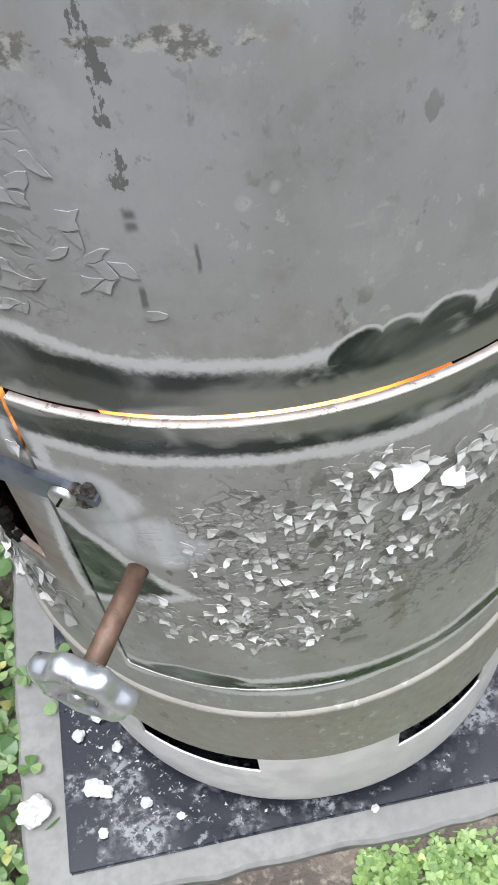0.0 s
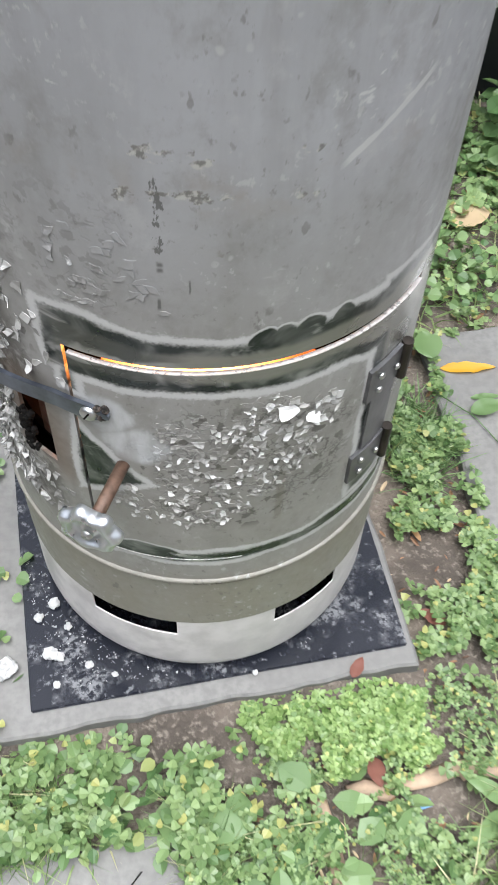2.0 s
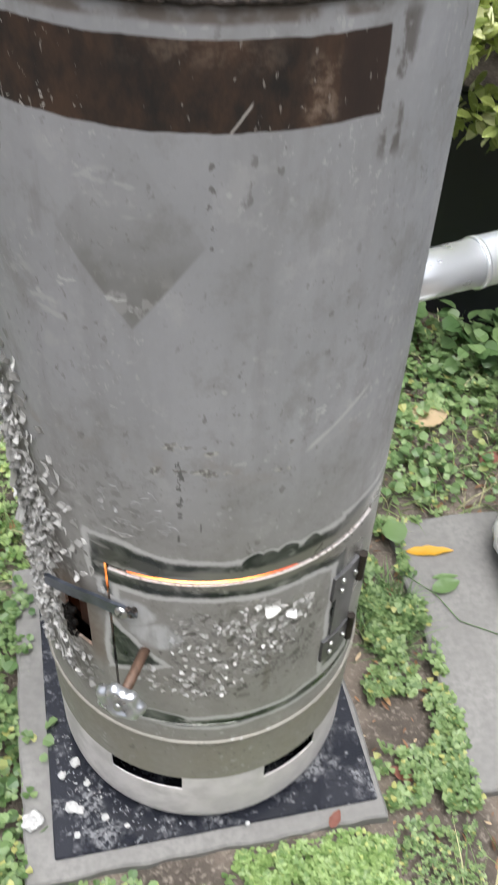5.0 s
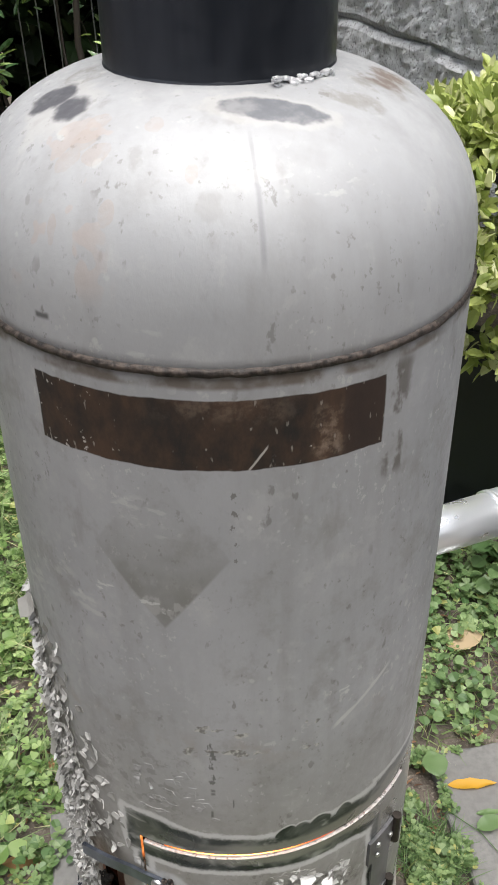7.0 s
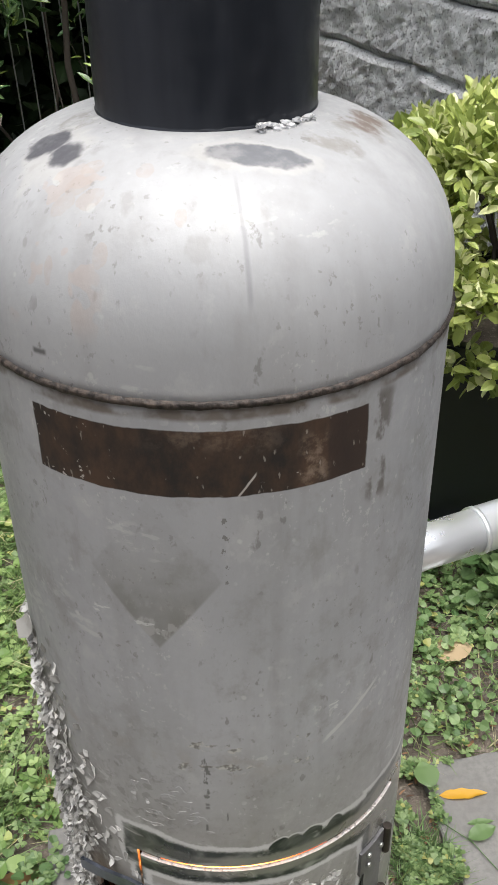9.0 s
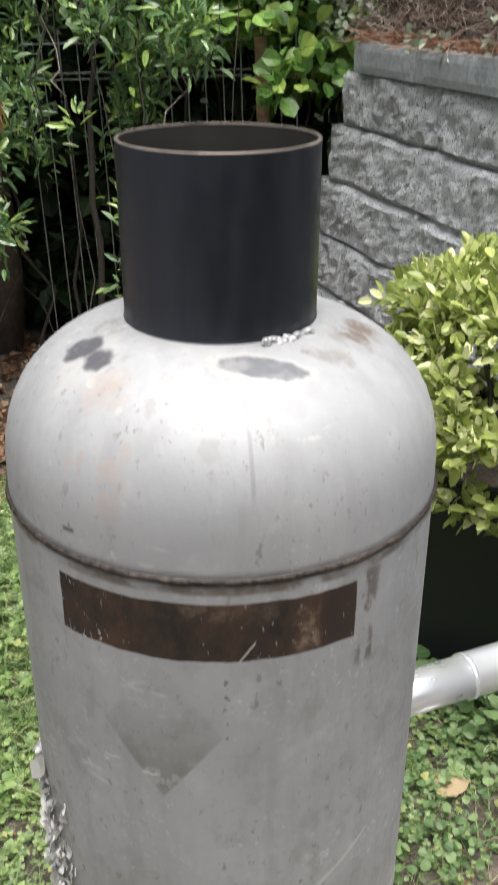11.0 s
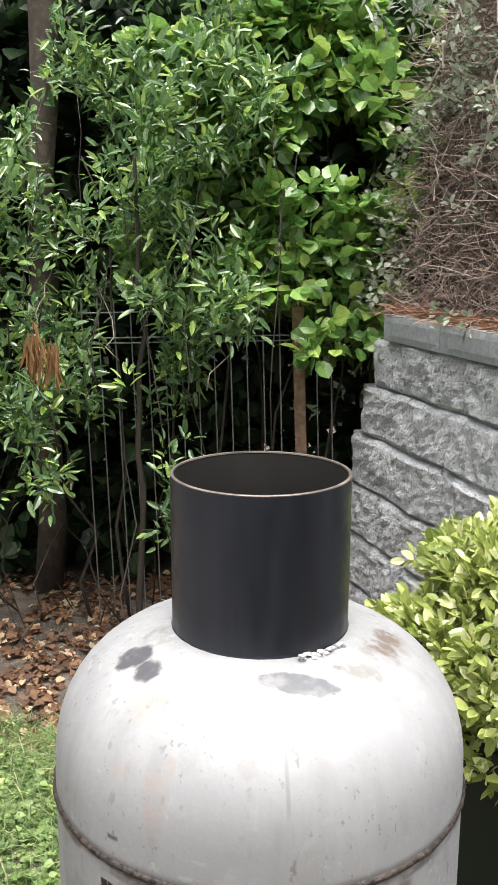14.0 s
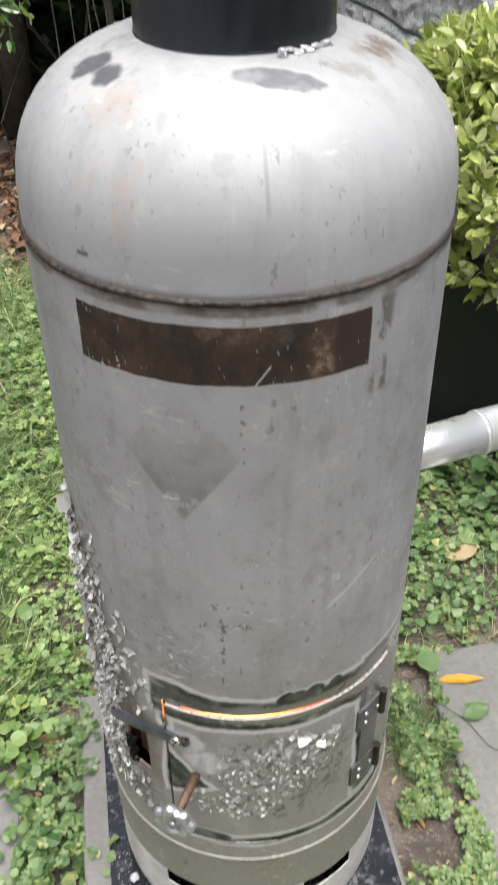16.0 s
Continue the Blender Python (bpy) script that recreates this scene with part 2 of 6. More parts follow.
    brushed = n.op("MULTIPLY", n.ramp(n.op("ADD", any_of(blob(-12.5, 0.408, 9.0, 0.024), blob(-19, 0.436, 7.5, 0.024)), n.op("MULTIPLY", n.op("SUBTRACT", n.noise(60, 4), 0.5), 0.02)), 0.0, 0.014), n.ramp(n.noise(90, 3, stretch=(1, 1, 0.3)), 0.3, 0.6, 0.5, 1.0))
    paint = n.mix(n.op("MULTIPLY", brushed, 0.8), paint, (0.50, 0.51, 0.52))
    # long faint scratch on the flank
    sc = n.op("ABSOLUTE", n.op("SUBTRACT", zf, n.op("MULTIPLY_ADD", u, 0.0022, 0.585)))
    sc = n.op("MULTIPLY", n.ramp(n.op("ADD", sc, n.op("MULTIPLY", wob2, 0.006)), 0.0016, 0.0034, 1.0, 0.0), span(u, 27, 44, 1.5))
    paint = n.mix(n.op("MULTIPLY", sc, 0.7), paint, (0.46, 0.46, 0.45))
    chips = n.ramp(n.op("ADD", n.noise(150, 4, 0.65, stretch=(1, 1, 0.6)), n.op("MULTIPLY", n.op("MULTIPLY", span(uf, 1.1, 3.5, 1.1), span(z, 0.83, 0.905, 0.014)), 0.26)), 0.80, 0.83)
    paint = n.mix(n.op("MULTIPLY", chips, 0.7), paint, (0.09, 0.085, 0.075))
    glue = n.ramp(n.op("ADD", n.noise(110, 4, 0.6, stretch=(0.5, 0.5, 1.6)), n.op("MULTIPLY", any_of(box(uw, zw, -20, -12, 0.788, 0.802, 2.0, 0.006), box(uw, zw, -31, -25, 0.795, 0.806, 2.0, 0.005), box(uw, zw, 24, 31, 0.672, 0.692, 2.0, 0.008), box(uw, zw, -27, -16, 0.690, 0.700, 2.5, 0.005)), 0.25)), 0.76, 0.80)
    paint = n.mix(n.op("MULTIPLY", glue, 0.6), paint, (0.50, 0.50, 0.49))
    # rusty strip
    strip = box(uf, zf, -40.9, 34.8, 0.9155, 0.9680, 0.25, 0.0006)
    rust = n.mix(n.ramp(n.noise(26, 6, 0.7, stretch=(1, 1, 0.6)), 0.34, 0.68), (0.007, 0.005, 0.004), (0.050, 0.026, 0.014))
    rust = n.mix(n.op("MULTIPLY", n.ramp(u, 24.5, 25.2), 0.75), rust, (0.02, 0.011, 0.008))
    rust = n.mix(n.op("MULTIPLY", n.ramp(n.noise(210, 2, stretch=(1, 1, 0.4)), 0.67, 0.72), 0.45), rust, (0.30, 0.28, 0.25))
    worn = n.op("MULTIPLY", any_of(box(uw, zw, 18.5, 24.8, 0.918, 0.955, 1.5, 0.008), n.op("MULTIPLY", box(uw, zw, -12, 14, 0.950, 0.968, 6, 0.006), 0.4)), n.ramp(n.noise(75, 5, 0.65), 0.42, 0.62))
    rust = n.mix(n.op("MULTIPLY", worn, 0.7), rust, (0.20, 0.15, 0.11))
    flecks = n.op("MULTIPLY", n.ramp(n.noise(150, 3), 0.66, 0.70), n.ramp(n.noise(11, 3), 0.50, 0.62))
    rust = n.mix(n.op("MULTIPLY", flecks, 0.8), rust, (0.42, 0.40, 0.37))
    nick = n.op("MULTIPLY", n.ramp(n.op("ABSOLUTE", n.op("SUBTRACT", zf, n.op("MULTIPLY_ADD", u, 0.0045, 0.892))), 0.0008, 0.0018, 1.0, 0.0), span(u, 5.2, 9.0, 0.3))
    rust = n.mix(n.op("MULTIPLY", nick, 0.8), rust, (0.38, 0.36, 0.33))
    rim = n.op("MULTIPLY", span(zf, 0.976, 0.985, 0.002), n.ramp(n.noise(35, 4), 0.35, 0.6))
    # ground steel: along the slots, the knob's foot, the hinges and the lower edge
    top_edge = n.op("ADD", 0.526, n.op("MULTIPLY", n.ramp(u, -24, -6, 1.0, 0.0), 0.012))
    low_edge = n.op("ADD", 0.469, n.op("MULTIPLY", n.ramp(u, 30, 50), -0.012))
    d_top = n.op("SUBTRACT", top_edge, zw)
    d_low = n.op("SUBTRACT", zw, low_edge)
    band = n.op("MINIMUM", d_top, d_low)
    side = n.op("MULTIPLY", n.op("MINIMUM", n.op("SUBTRACT", uw, -32.5), n.op("SUBTRACT", 56.0, uw)), 0.0033)
    band = n.op("MINIMUM", band, side)

    def slab(a, b, c, d):
        m = n.op("MULTIPLY", n.op("MINIMUM", n.op("SUBTRACT", uw, a), n.op("SUBTRACT", b, uw)), 0.0033)
        return n.op("MINIMUM", m, n.op("MINIMUM", n.op("SUBTRACT", zw, c), n.op("SUBTRACT", d, zw)))

    xw, zd = n.op("MULTIPLY", n.op("ADD", uw, 9.2), 0.00327), n.op("SUBTRACT", zw, 0.358)
    wedge = n.op("MINIMUM", n.op("MULTIPLY_ADD", xw, -0.72, n.op("MULTIPLY", zd, -0.694)), n.op("MULTIPLY_ADD", xw, -0.435, n.op("MULTIPLY", zd, 0.90)))
    wedge = n.op("MINIMUM", wedge, n.op("MULTIPLY", n.op("ADD", uw, 29.0), 0.0033))
    lumps = any_of(blob(14.5, 0.5200, 3.3, 0.0098), blob(18.8, 0.5205, 3.2, 0.0100), blob(23.8, 0.5195, 4.0, 0.0110), blob(31, 0.516, 3.2, 0.0125))
    dist = any_of(band, slab(-30.0, -23.5, 0.45, 0.50), wedge, slab(-27, 70, 0.240, 0.266),
                  slab(42, 75, 0.27, 0.53), blob(-12, 0.262, 10, 0.012),
                  lumps)
    grainy = n.op("ADD", dist, n.op("MULTIPLY", n.op("SUBTRACT", n.noise(420, 3), 0.5), 0.005))
    bare = n.ramp(grainy, 0.0028, 0.0085)
    halo = n.op("MULTIPLY", n.ramp(grainy, -0.0030, 0.0004), n.ramp(grainy, 0.004, 0.010, 1.0, 0.0))
    swirl = n.noise(18, 4, stretch=(1, 1, 1.3), shift=0.6)
    core = n.op("MULTIPLY", n.ramp(n.op("ADD", n.op("MAXIMUM", band, slab(42, 75, 0.27, 0.53)), n.op("MULTIPLY", wob2, 0.006)), 0.0125, 0.018), n.ramp(u, -12, 4, 0.25, 1.0))
    # The dark greenish base puts the garden's reflection into the steel's colour.
    steel = n.mix(n.ramp(swirl, 0.48, 0.66, 0.0, 0.8), (0.032, 0.039, 0.038), (0.23, 0.235, 0.23))
    steel = n.mix(n.op("MULTIPLY", n.ramp(n.noise(20, 3, stretch=(1, 1, 2.4), shift=0.9), 0.54, 0.66), 0.8), steel, (0.38, 0.38, 0.375))
    steel = n.mix(n.op("MULTIPLY", core, 0.85), steel, (0.27, 0.265, 0.24))
    # burn marks and smudges on the dome
    def spot(cx, cy, rx, ry, soft=0.25):
        a = n.op("POWER", n.op("MULTIPLY", n.op("SUBTRACT", x, cx), 1 / rx), 2.0)
        b = n.op("POWER", n.op("MULTIPLY", n.op("SUBTRACT", y, cy), 1 / ry), 2.0)
        d = n.op("ADD", n.op("ADD", a, b), n.op("ADD", n.op("MULTIPLY", wob2, 1.6), n.op("MULTIPLY", n.op("SUBTRACT", n.noise(90, 3), 0.5), 0.9)))
        return n.op("MULTIPLY", n.ramp(d, 1 - soft, 1 + soft, 1.0, 0.0), n.ramp(z, 1.0, 1.02))

    burn = any_of(spot(-0.106, -0.055, 0.016, 0.014, 0.4), spot(-0.091, -0.079, 0.0125, 0.012, 0.4))
    grind = spot(0.034, -0.1045, 0.029, 0.0105, 0.3)
    ring = any_of(spot(-0.100, -0.069, 0.027, 0.029, 0.3), spot(0.033, -0.1045, 0.040, 0.0155, 0.3))
    side_smudge = any_of(spot(0.105, -0.045, 0.02, 0.012), spot(0.085, -0.075, 0.022, 0.012), spot(-0.085, -0.03, 0.02, 0.018), spot(0.125, -0.01, 0.014, 0.02))
    drip = n.op("MULTIPLY", span(uf, 8.2, 9.2, 0.35), span(z, 1.052, 1.112, 0.006))
    rusty = n.op("MULTIPLY", n.op("MULTIPLY", span(uw, -48, -22, 5), span(z, 1.03, 1.12, 0.01)), n.ramp(n.noise(38, 2, stretch=(1, 1, 0.7)), 0.585, 0.61))
    drops_on = ((-0.071, -0.103, 0.0085, 0.0065), (-0.078, -0.113, 0.010, 0.0075), (-0.071, -0.127, 0.008, 0.006), (-0.090, -0.123, 0.0075, 0.006), (-0.036, -0.117, 0.006, 0.006), (-0.064, -0.157, 0.005, 0.0045), (-0.099, -0.146, 0.0035, 0.0045), (-0.014, -0.151, 0.004, 0.005))
    stain = any_of(*[spot(*q, 0.12) for q in drops_on])
    rust_patch = n.op("MULTIPLY", any_of(spot(0.108, -0.032, 0.016, 0.010, 0.5), spot(0.116, -0.010, 0.012, 0.016, 0.5)), n.ramp(n.noise(60, 4), 0.40, 0.56))
    hot = n.op("MULTIPLY", box(uw, zw, -50, -29, 0.33, 0.45, 5, 0.02), n.ramp(wob, -0.2, 0.1))
    skin = n.mix(n.op("MULTIPLY", strip, 1.0), paint, rust)
    skin = n.mix(n.op("MULTIPLY", rim, 0.8), skin, (0.10, 0.075, 0.055))
    skin = n.mix(n.op("MULTIPLY", ring, 0.35), skin, (0.40, 0.39, 0.37))
    skin = n.mix(n.op("MULTIPLY", n.op("MULTIPLY", side_smudge, n.ramp(n.noise(45, 5, 0.65), 0.42, 0.60)), 0.6), skin, (0.17, 0.16, 0.14))
    skin = n.mix(n.op("MULTIPLY", rusty, 0.3), skin, (0.36, 0.27, 0.22))
    skin = n.mix(n.op("MULTIPLY", n.op("MAXIMUM", n.op("MULTIPLY", burn, n.ramp(n.noise(55, 3), 0.25, 0.5, 0.75, 1.0)), n.op("MULTIPLY", drip, 0.30)), 0.95), skin, (0.055, 0.055, 0.065))
    skin = n.mix(n.op("MULTIPLY", n.op("MULTIPLY", stain, n.ramp(n.noise(120, 3), 0.35, 0.6, 0.5, 1.0)), 0.42), skin, (0.30, 0.25, 0.22))
    skin = n.mix(n.op("MULTIPLY", rust_patch, 0.8), skin, (0.11, 0.075, 0.055))
    dash = box(uf, zf, -38.0, -34.6, 1.0085, 1.0125, 0.5, 0.0015)
    skin = n.mix(n.op("MULTIPLY", dash, 0.85), skin, (0.05, 0.05, 0.05))
    skin = n.mix(n.op("MULTIPLY", n.op("MULTIPLY", grind, n.ramp(n.noise(60, 4), 0.3, 0.6, 0.6, 1.0)), 0.9), skin, (0.095, 0.10, 0.115))
    skin = n.mix(n.op("MULTIPLY", hot, 0.7), skin, (0.12, 0.08, 0.055))
    skin = n.mix(n.op("MULTIPLY", halo, 0.92), skin, (0.47, 0.47, 0.465))
    skin = n.mix(bare, skin, steel)
    rough = n.lerp(bare, n.ramp(fine, 0.3, 0.7, 0.50, 0.63), n.ramp(swirl, 0.35, 0.65, 0.24, 0.38))
    rough = n.lerp(strip, rough, 0.72)
    height = n.op("ADD", n.op("MULTIPLY", fine, 0.25), n.op("MULTIPLY", n.op("SUBTRACT", 1.0, bare), 0.5))
    n.bump(n.op("ADD", n.op("ADD", height, n.op("MULTIPLY", grit, 0.5)), n.op("MULTIPLY", crack, -0.8)), 0.3, 0.0015)
    return n.put(skin, rough, n.op("MAXIMUM", n.op("MULTIPLY", bare, 0.55), n.op("MULTIPLY", n.op("SUBTRACT", 1.0, strip), 0.12)))


def leaf_stuff(name, dark, light, rough=0.4, yellow=None, share=0.0, gloss=0.5):
    n = Nodes(name)
    r = n.island()
    c = n.mix(r, dark, light)
    c = n.mix(n.ramp(n.noise(3, 2), 0.35, 0.65, 0, 0.4), c, dark)
    if yellow:
        c = n.mix(n.ramp(n.op("FRACT", n.op("MULTIPLY", r, 37.7)), 1 - share - 0.01, 1 - share), c, yellow)
    n.put(c, n.ramp(n.noise(80, 2), 0.3, 0.7, rough - 0.08, rough + 0.1), 0.0, Specular_IOR_Level=gloss)
    tr = n.t.nodes.new("ShaderNodeBsdfTranslucent")
    n.t.links.new(c, tr.inputs["Color"])
    m = n.t.nodes.new("ShaderNodeMixShader")
    m.inputs[0].default_value = 0.38
    out = n.t.nodes["Material Output"]
    n.t.links.new(n.bsdf.outputs[0], m.inputs[1])
    n.t.links.new(tr.outputs[0], m.inputs[2])
    n.t.links.new(m.outputs[0], out.inputs["Surface"])
    return n.mat


M_TANK = tank_finish("weathered_tank_paint")
M_FLAKE = Nodes("paint_flake_pale")
M_FLAKE = M_FLAKE.put(M_FLAKE.mix(M_FLAKE.op("POWER", M_FLAKE.object_random(), 2.5), (0.21, 0.205, 0.19), (0.56, 0.56, 0.55)), M_FLAKE.ramp(M_FLAKE.noise(300, 3), 0.3, 0.7, 0.45, 0.65))
# Grey paint whitened in colour, as if the flake caught the sky.
M_SKYLITFLAKE = plain("skylit_paint_flake", (0.72, 0.72, 0.71), 0.55, 0.0, 200, 0.1, 0.1)
M_FLAKES = Nodes("paint_flakes_fine")
M_FLAKES = M_FLAKES.put(M_FLAKES.mix(M_FLAKES.op("POWER", M_FLAKES.island(), 2.5), (0.15, 0.147, 0.138), (0.56, 0.555, 0.54)), 0.6)
M_SKYBLOCK = plain("grey_brown_blocker", (0.16, 0.15, 0.13), 0.85, 0.0, 12)
M_SOOT = plain("soot_black_iron", (0.006, 0.0055, 0.005), 0.85)
M_SOOT.node_tree.nodes["Principled BSDF"].inputs["Specular IOR Level"].default_value = 0.12
M_CHIM = Nodes("black_steel_pipe")
# Upright bluish streaks paint the pipe's sheen into its base colour.
_s = M_CHIM.noise(13, 5, 0.6, stretch=(1, 1, 0.12))
M_CHIM = M_CHIM.put(M_CHIM.mix(M_CHIM.ramp(_s, 0.35, 0.7), (0.007, 0.009, 0.013), (0.026, 0.029, 0.037)),
                    M_CHIM.ramp(M_CHIM.noise(60, 4), 0.3, 0.7, 0.30, 0.46), 0.0, Specular_IOR_Level=0.36)
M_EDGE = plain("cut_steel_edge", (0.70, 0.69, 0.68), 0.32, 0.5, 200, 0.15, 0.1)
M_RIM = plain("worn_pipe_rim", (0.24, 0.205, 0.18), 0.4, 0.4, 22, 0.6, 0.1)
M_WELD = plain("weld_bead", (0.048, 0.037, 0.031), 0.6, 0.2, 190, 0.9, 1.0)
M_WELD_SILVER = plain("silver_weld_spatter", (0.75, 0.75, 0.76), 0.35, 0.8, 150, 0.2, 0.5)
M_FOOT = plain("galvanised_foot_ring", (0.58, 0.555, 0.555), 0.55, 0.1, 35, 0.2, 0.25)
M_HINGE = plain("dark_hinge_steel", (0.15, 0.15, 0.155), 0.4, 0.7, 60, 0.3, 0.2)
M_BARREL = plain("dark_rusty_barrel", (0.028, 0.022, 0.018), 0.5, 0.5, 60, 0.6, 0.3)
M_BLUED = plain("blued_steel", (0.16, 0.18, 0.22), 0.33, 0.9, 40, 0.4, 0.1)
M_SCREW = plain("zinc_screw", (0.55, 0.55, 0.54), 0.35, 0.9, 120, 0.2, 0.2)
M_RUST = plain("rusty_rod", (0.14, 0.085, 0.06), 0.6, 0.4, 130, 0.45, 0.5)
M_CAST = plain("bright_cast_metal", (0.62, 0.64, 0.66), 0.32, 0.9, 80, 0.15, 0.25)
M_PLATE = Nodes("black_enamel_plate")
_a = M_PLATE.op("MAXIMUM", M_PLATE.op("MULTIPLY", M_PLATE.ramp(M_PLATE.noise(75, 6, 0.7), 0.57, 0.66), 0.30),
                 M_PLATE.op("MULTIPLY", M_PLATE.op("MULTIPLY", M_PLATE.ramp(M_PLATE.noise(17, 5, 0.6), 0.50, 0.66), M_PLATE.ramp(M_PLATE.noise(160, 4, 0.7), 0.42, 0.60)), 0.42))
M_PLATE.bump(M_PLATE.noise(9, 2), 0.15, 0.004)
M_PLATE = M_PLATE.put(M_PLATE.mix(_a, (0.011, 0.0125, 0.018), (0.32, 0.325, 0.34)),
                      M_PLATE.lerp(_a, 0.15, 0.8), 0.0, Specular_IOR_Level=0.5)
M_CONC = plain("damp_concrete", (0.152, 0.149, 0.143), 0.75, 0.0, 90, 0.18, 0.3)
M_CHUNK = plain("white_ash_chunk", (0.40, 0.40, 0.395), 0.8, 0.0, 80, 0.12, 0.5)
M_GALV = plain("galvanised_pipe", (0.80, 0.82, 0.84), 0.3, 0.75, 9, 0.06, 0.03)
M_POT = plain("black_planter_plastic", (0.006, 0.007, 0.009), 0.45, 0.0, 25, 0.4, 0.2)
M_RUBBER = plain("black_cable_rubber", (0.015, 0.015, 0.016), 0.5)
M_BAG = plain("white_plastic_bag", (0.8, 0.8, 0.8), 0.4, 0.0, 20, 0.06, 0.3)
M_BLUE = plain("pale_blue_plastic", (0.22, 0.42, 0.72), 0.4, 0.0, 60, 0.1, 0.1)
M_BARK = plain("grey_brown_bark", (0.075, 0.058, 0.045), 0.85, 0.0, 40, 0.45, 0.8)
M_TWIG = plain("brown_twig", (0.036, 0.028, 0.022), 0.8, 0.0, 60, 0.3, 0.2)
M_DRYTWIG = Nodes("dry_grey_brown_twigs")
M_DRYTWIG = M_DRYTWIG.put(M_DRYTWIG.mix(M_DRYTWIG.island(), (0.13, 0.095, 0.08), (0.46, 0.37, 0.31)), 0.8)
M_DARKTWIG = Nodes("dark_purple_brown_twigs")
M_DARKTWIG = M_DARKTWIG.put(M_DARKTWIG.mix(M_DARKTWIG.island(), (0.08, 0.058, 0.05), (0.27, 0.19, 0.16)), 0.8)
M_PALETWIG = plain("pale_bare_branch", (0.42, 0.37, 0.31), 0.75, 0.0, 60, 0.25, 0.2)
M_DEADWOOD = plain("grey_bare_branch", (0.20, 0.17, 0.14), 0.75, 0.0, 60, 0.25, 0.2)
M_WIRE = plain("galvanised_fence_wire", (0.27, 0.28, 0.29), 0.45, 0.7, 60, 0.2, 0.1)
M_POST = plain("weathered_timber_post", (0.22, 0.14, 0.09), 0.8, 0.0, 40, 0.35, 0.4)
M_ROOT = plain("bare_root_wood", (0.33, 0.24, 0.17), 0.8, 0.0, 60, 0.3, 0.4)
M_SOIL = Nodes("damp_soil")
_n, _m = M_SOIL.noise(9, 5), M_SOIL.noise(140, 5)
_c = M_SOIL.mix(M_SOIL.ramp(_n, 0.35, 0.65), (0.052, 0.042, 0.034), (0.125, 0.102, 0.083))
_c = M_SOIL.mix(M_SOIL.ramp(_m, 0.5, 0.7, 0, 0.6), _c, (0.24, 0.21, 0.175))
M_SOIL.bump(_m, 0.8, 0.006)
M_SOIL = M_SOIL.put(_c, 0.9)
M_STONE = Nodes("split_concrete_block")
_n, _m, _v = M_STONE.noise(22, 6, 0.7, shift=0.5), M_STONE.noise(120, 5, 0.7), M_STONE.noise(3, 3)
_c = M_STONE.mix(M_STONE.ramp(_n, 0.35, 0.65), (0.50, 0.515, 0.54), (0.66, 0.68, 0.71))
_c = M_STONE.mix(M_STONE.ramp(_m, 0.54, 0.62, 0, 0.8), _c, (0.085, 0.09, 0.095))
_c = M_STONE.mix(M_STONE.ramp(_v, 0.5, 0.7, 0, 0.2), _c, (0.20, 0.21, 0.215))
M_STONE.bump(M_STONE.op("SUBTRACT", _n, M_STONE.op("MULTIPLY", _m, 0.9)), 1.0, 0.018)
M_STONE = M_STONE.put(_c, 0.85)
M_CAP = plain("smooth_cap_block", (0.29, 0.31, 0.325), 0.8, 0.0, 60, 0.22, 0.3)
# Near-black greens: the depth shade of foliage is put into the colour.
M_HEDGEBACK = Nodes("greenery_painted_shade")
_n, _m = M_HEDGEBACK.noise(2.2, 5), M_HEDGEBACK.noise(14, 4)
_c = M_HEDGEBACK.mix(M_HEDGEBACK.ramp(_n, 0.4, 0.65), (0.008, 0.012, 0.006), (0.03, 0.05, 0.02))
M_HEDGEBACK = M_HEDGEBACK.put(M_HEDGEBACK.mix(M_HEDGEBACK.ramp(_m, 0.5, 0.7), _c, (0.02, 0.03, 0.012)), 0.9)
M_CLOVER = leaf_stuff("clover_green", (0.085, 0.155, 0.05), (0.29, 0.39, 0.17), 0.45, (0.36, 0.37, 0.13), 0.06)
M_WEED = leaf_stuff("broad_weed_green", (0.065, 0.135, 0.045), (0.25, 0.36, 0.155), 0.42, (0.28, 0.32, 0.12), 0.03)
M_LAWN = leaf_stuff("lawn_weed_green", (0.11, 0.20, 0.05), (0.38, 0.50, 0.20), 0.42, (0.40, 0.45, 0.16), 0.03)
M_GRASS = leaf_stuff("grass_green", (0.09, 0.165, 0.052), (0.31, 0.40, 0.165), 0.5, (0.50, 0.48, 0.28), 0.10)
M_OLIVE = leaf_stuff("narrow_glossy_leaf", (0.05, 0.125, 0.045), (0.27, 0.42, 0.17), 0.27, (0.32, 0.46, 0.12), 0.2, 0.9)
# Green leaf darkened in colour to paint the shade behind the fence.
M_SHADELEAF = leaf_stuff("shade_darkened_leaf", (0.015, 0.032, 0.013), (0.055, 0.10, 0.04), 0.4)
M_LOBED = leaf_stuff("lobed_glossy_leaf", (0.075, 0.19, 0.045), (0.32, 0.52, 0.14), 0.27, (0.40, 0.54, 0.14), 0.2, 0.8)
M_LIME = leaf_stuff("yellow_green_leaf", (0.17, 0.23, 0.05), (0.54, 0.60, 0.20), 0.32, (0.68, 0.70, 0.38), 0.2)
M_SAGE = leaf_stuff("dusty_sage_leaf", (0.18, 0.22, 0.14), (0.52, 0.57, 0.46), 0.6)
M_PALESAGE = leaf_stuff("silvery_sage_leaf", (0.30, 0.34, 0.28), (0.66, 0.70, 0.63), 0.6)
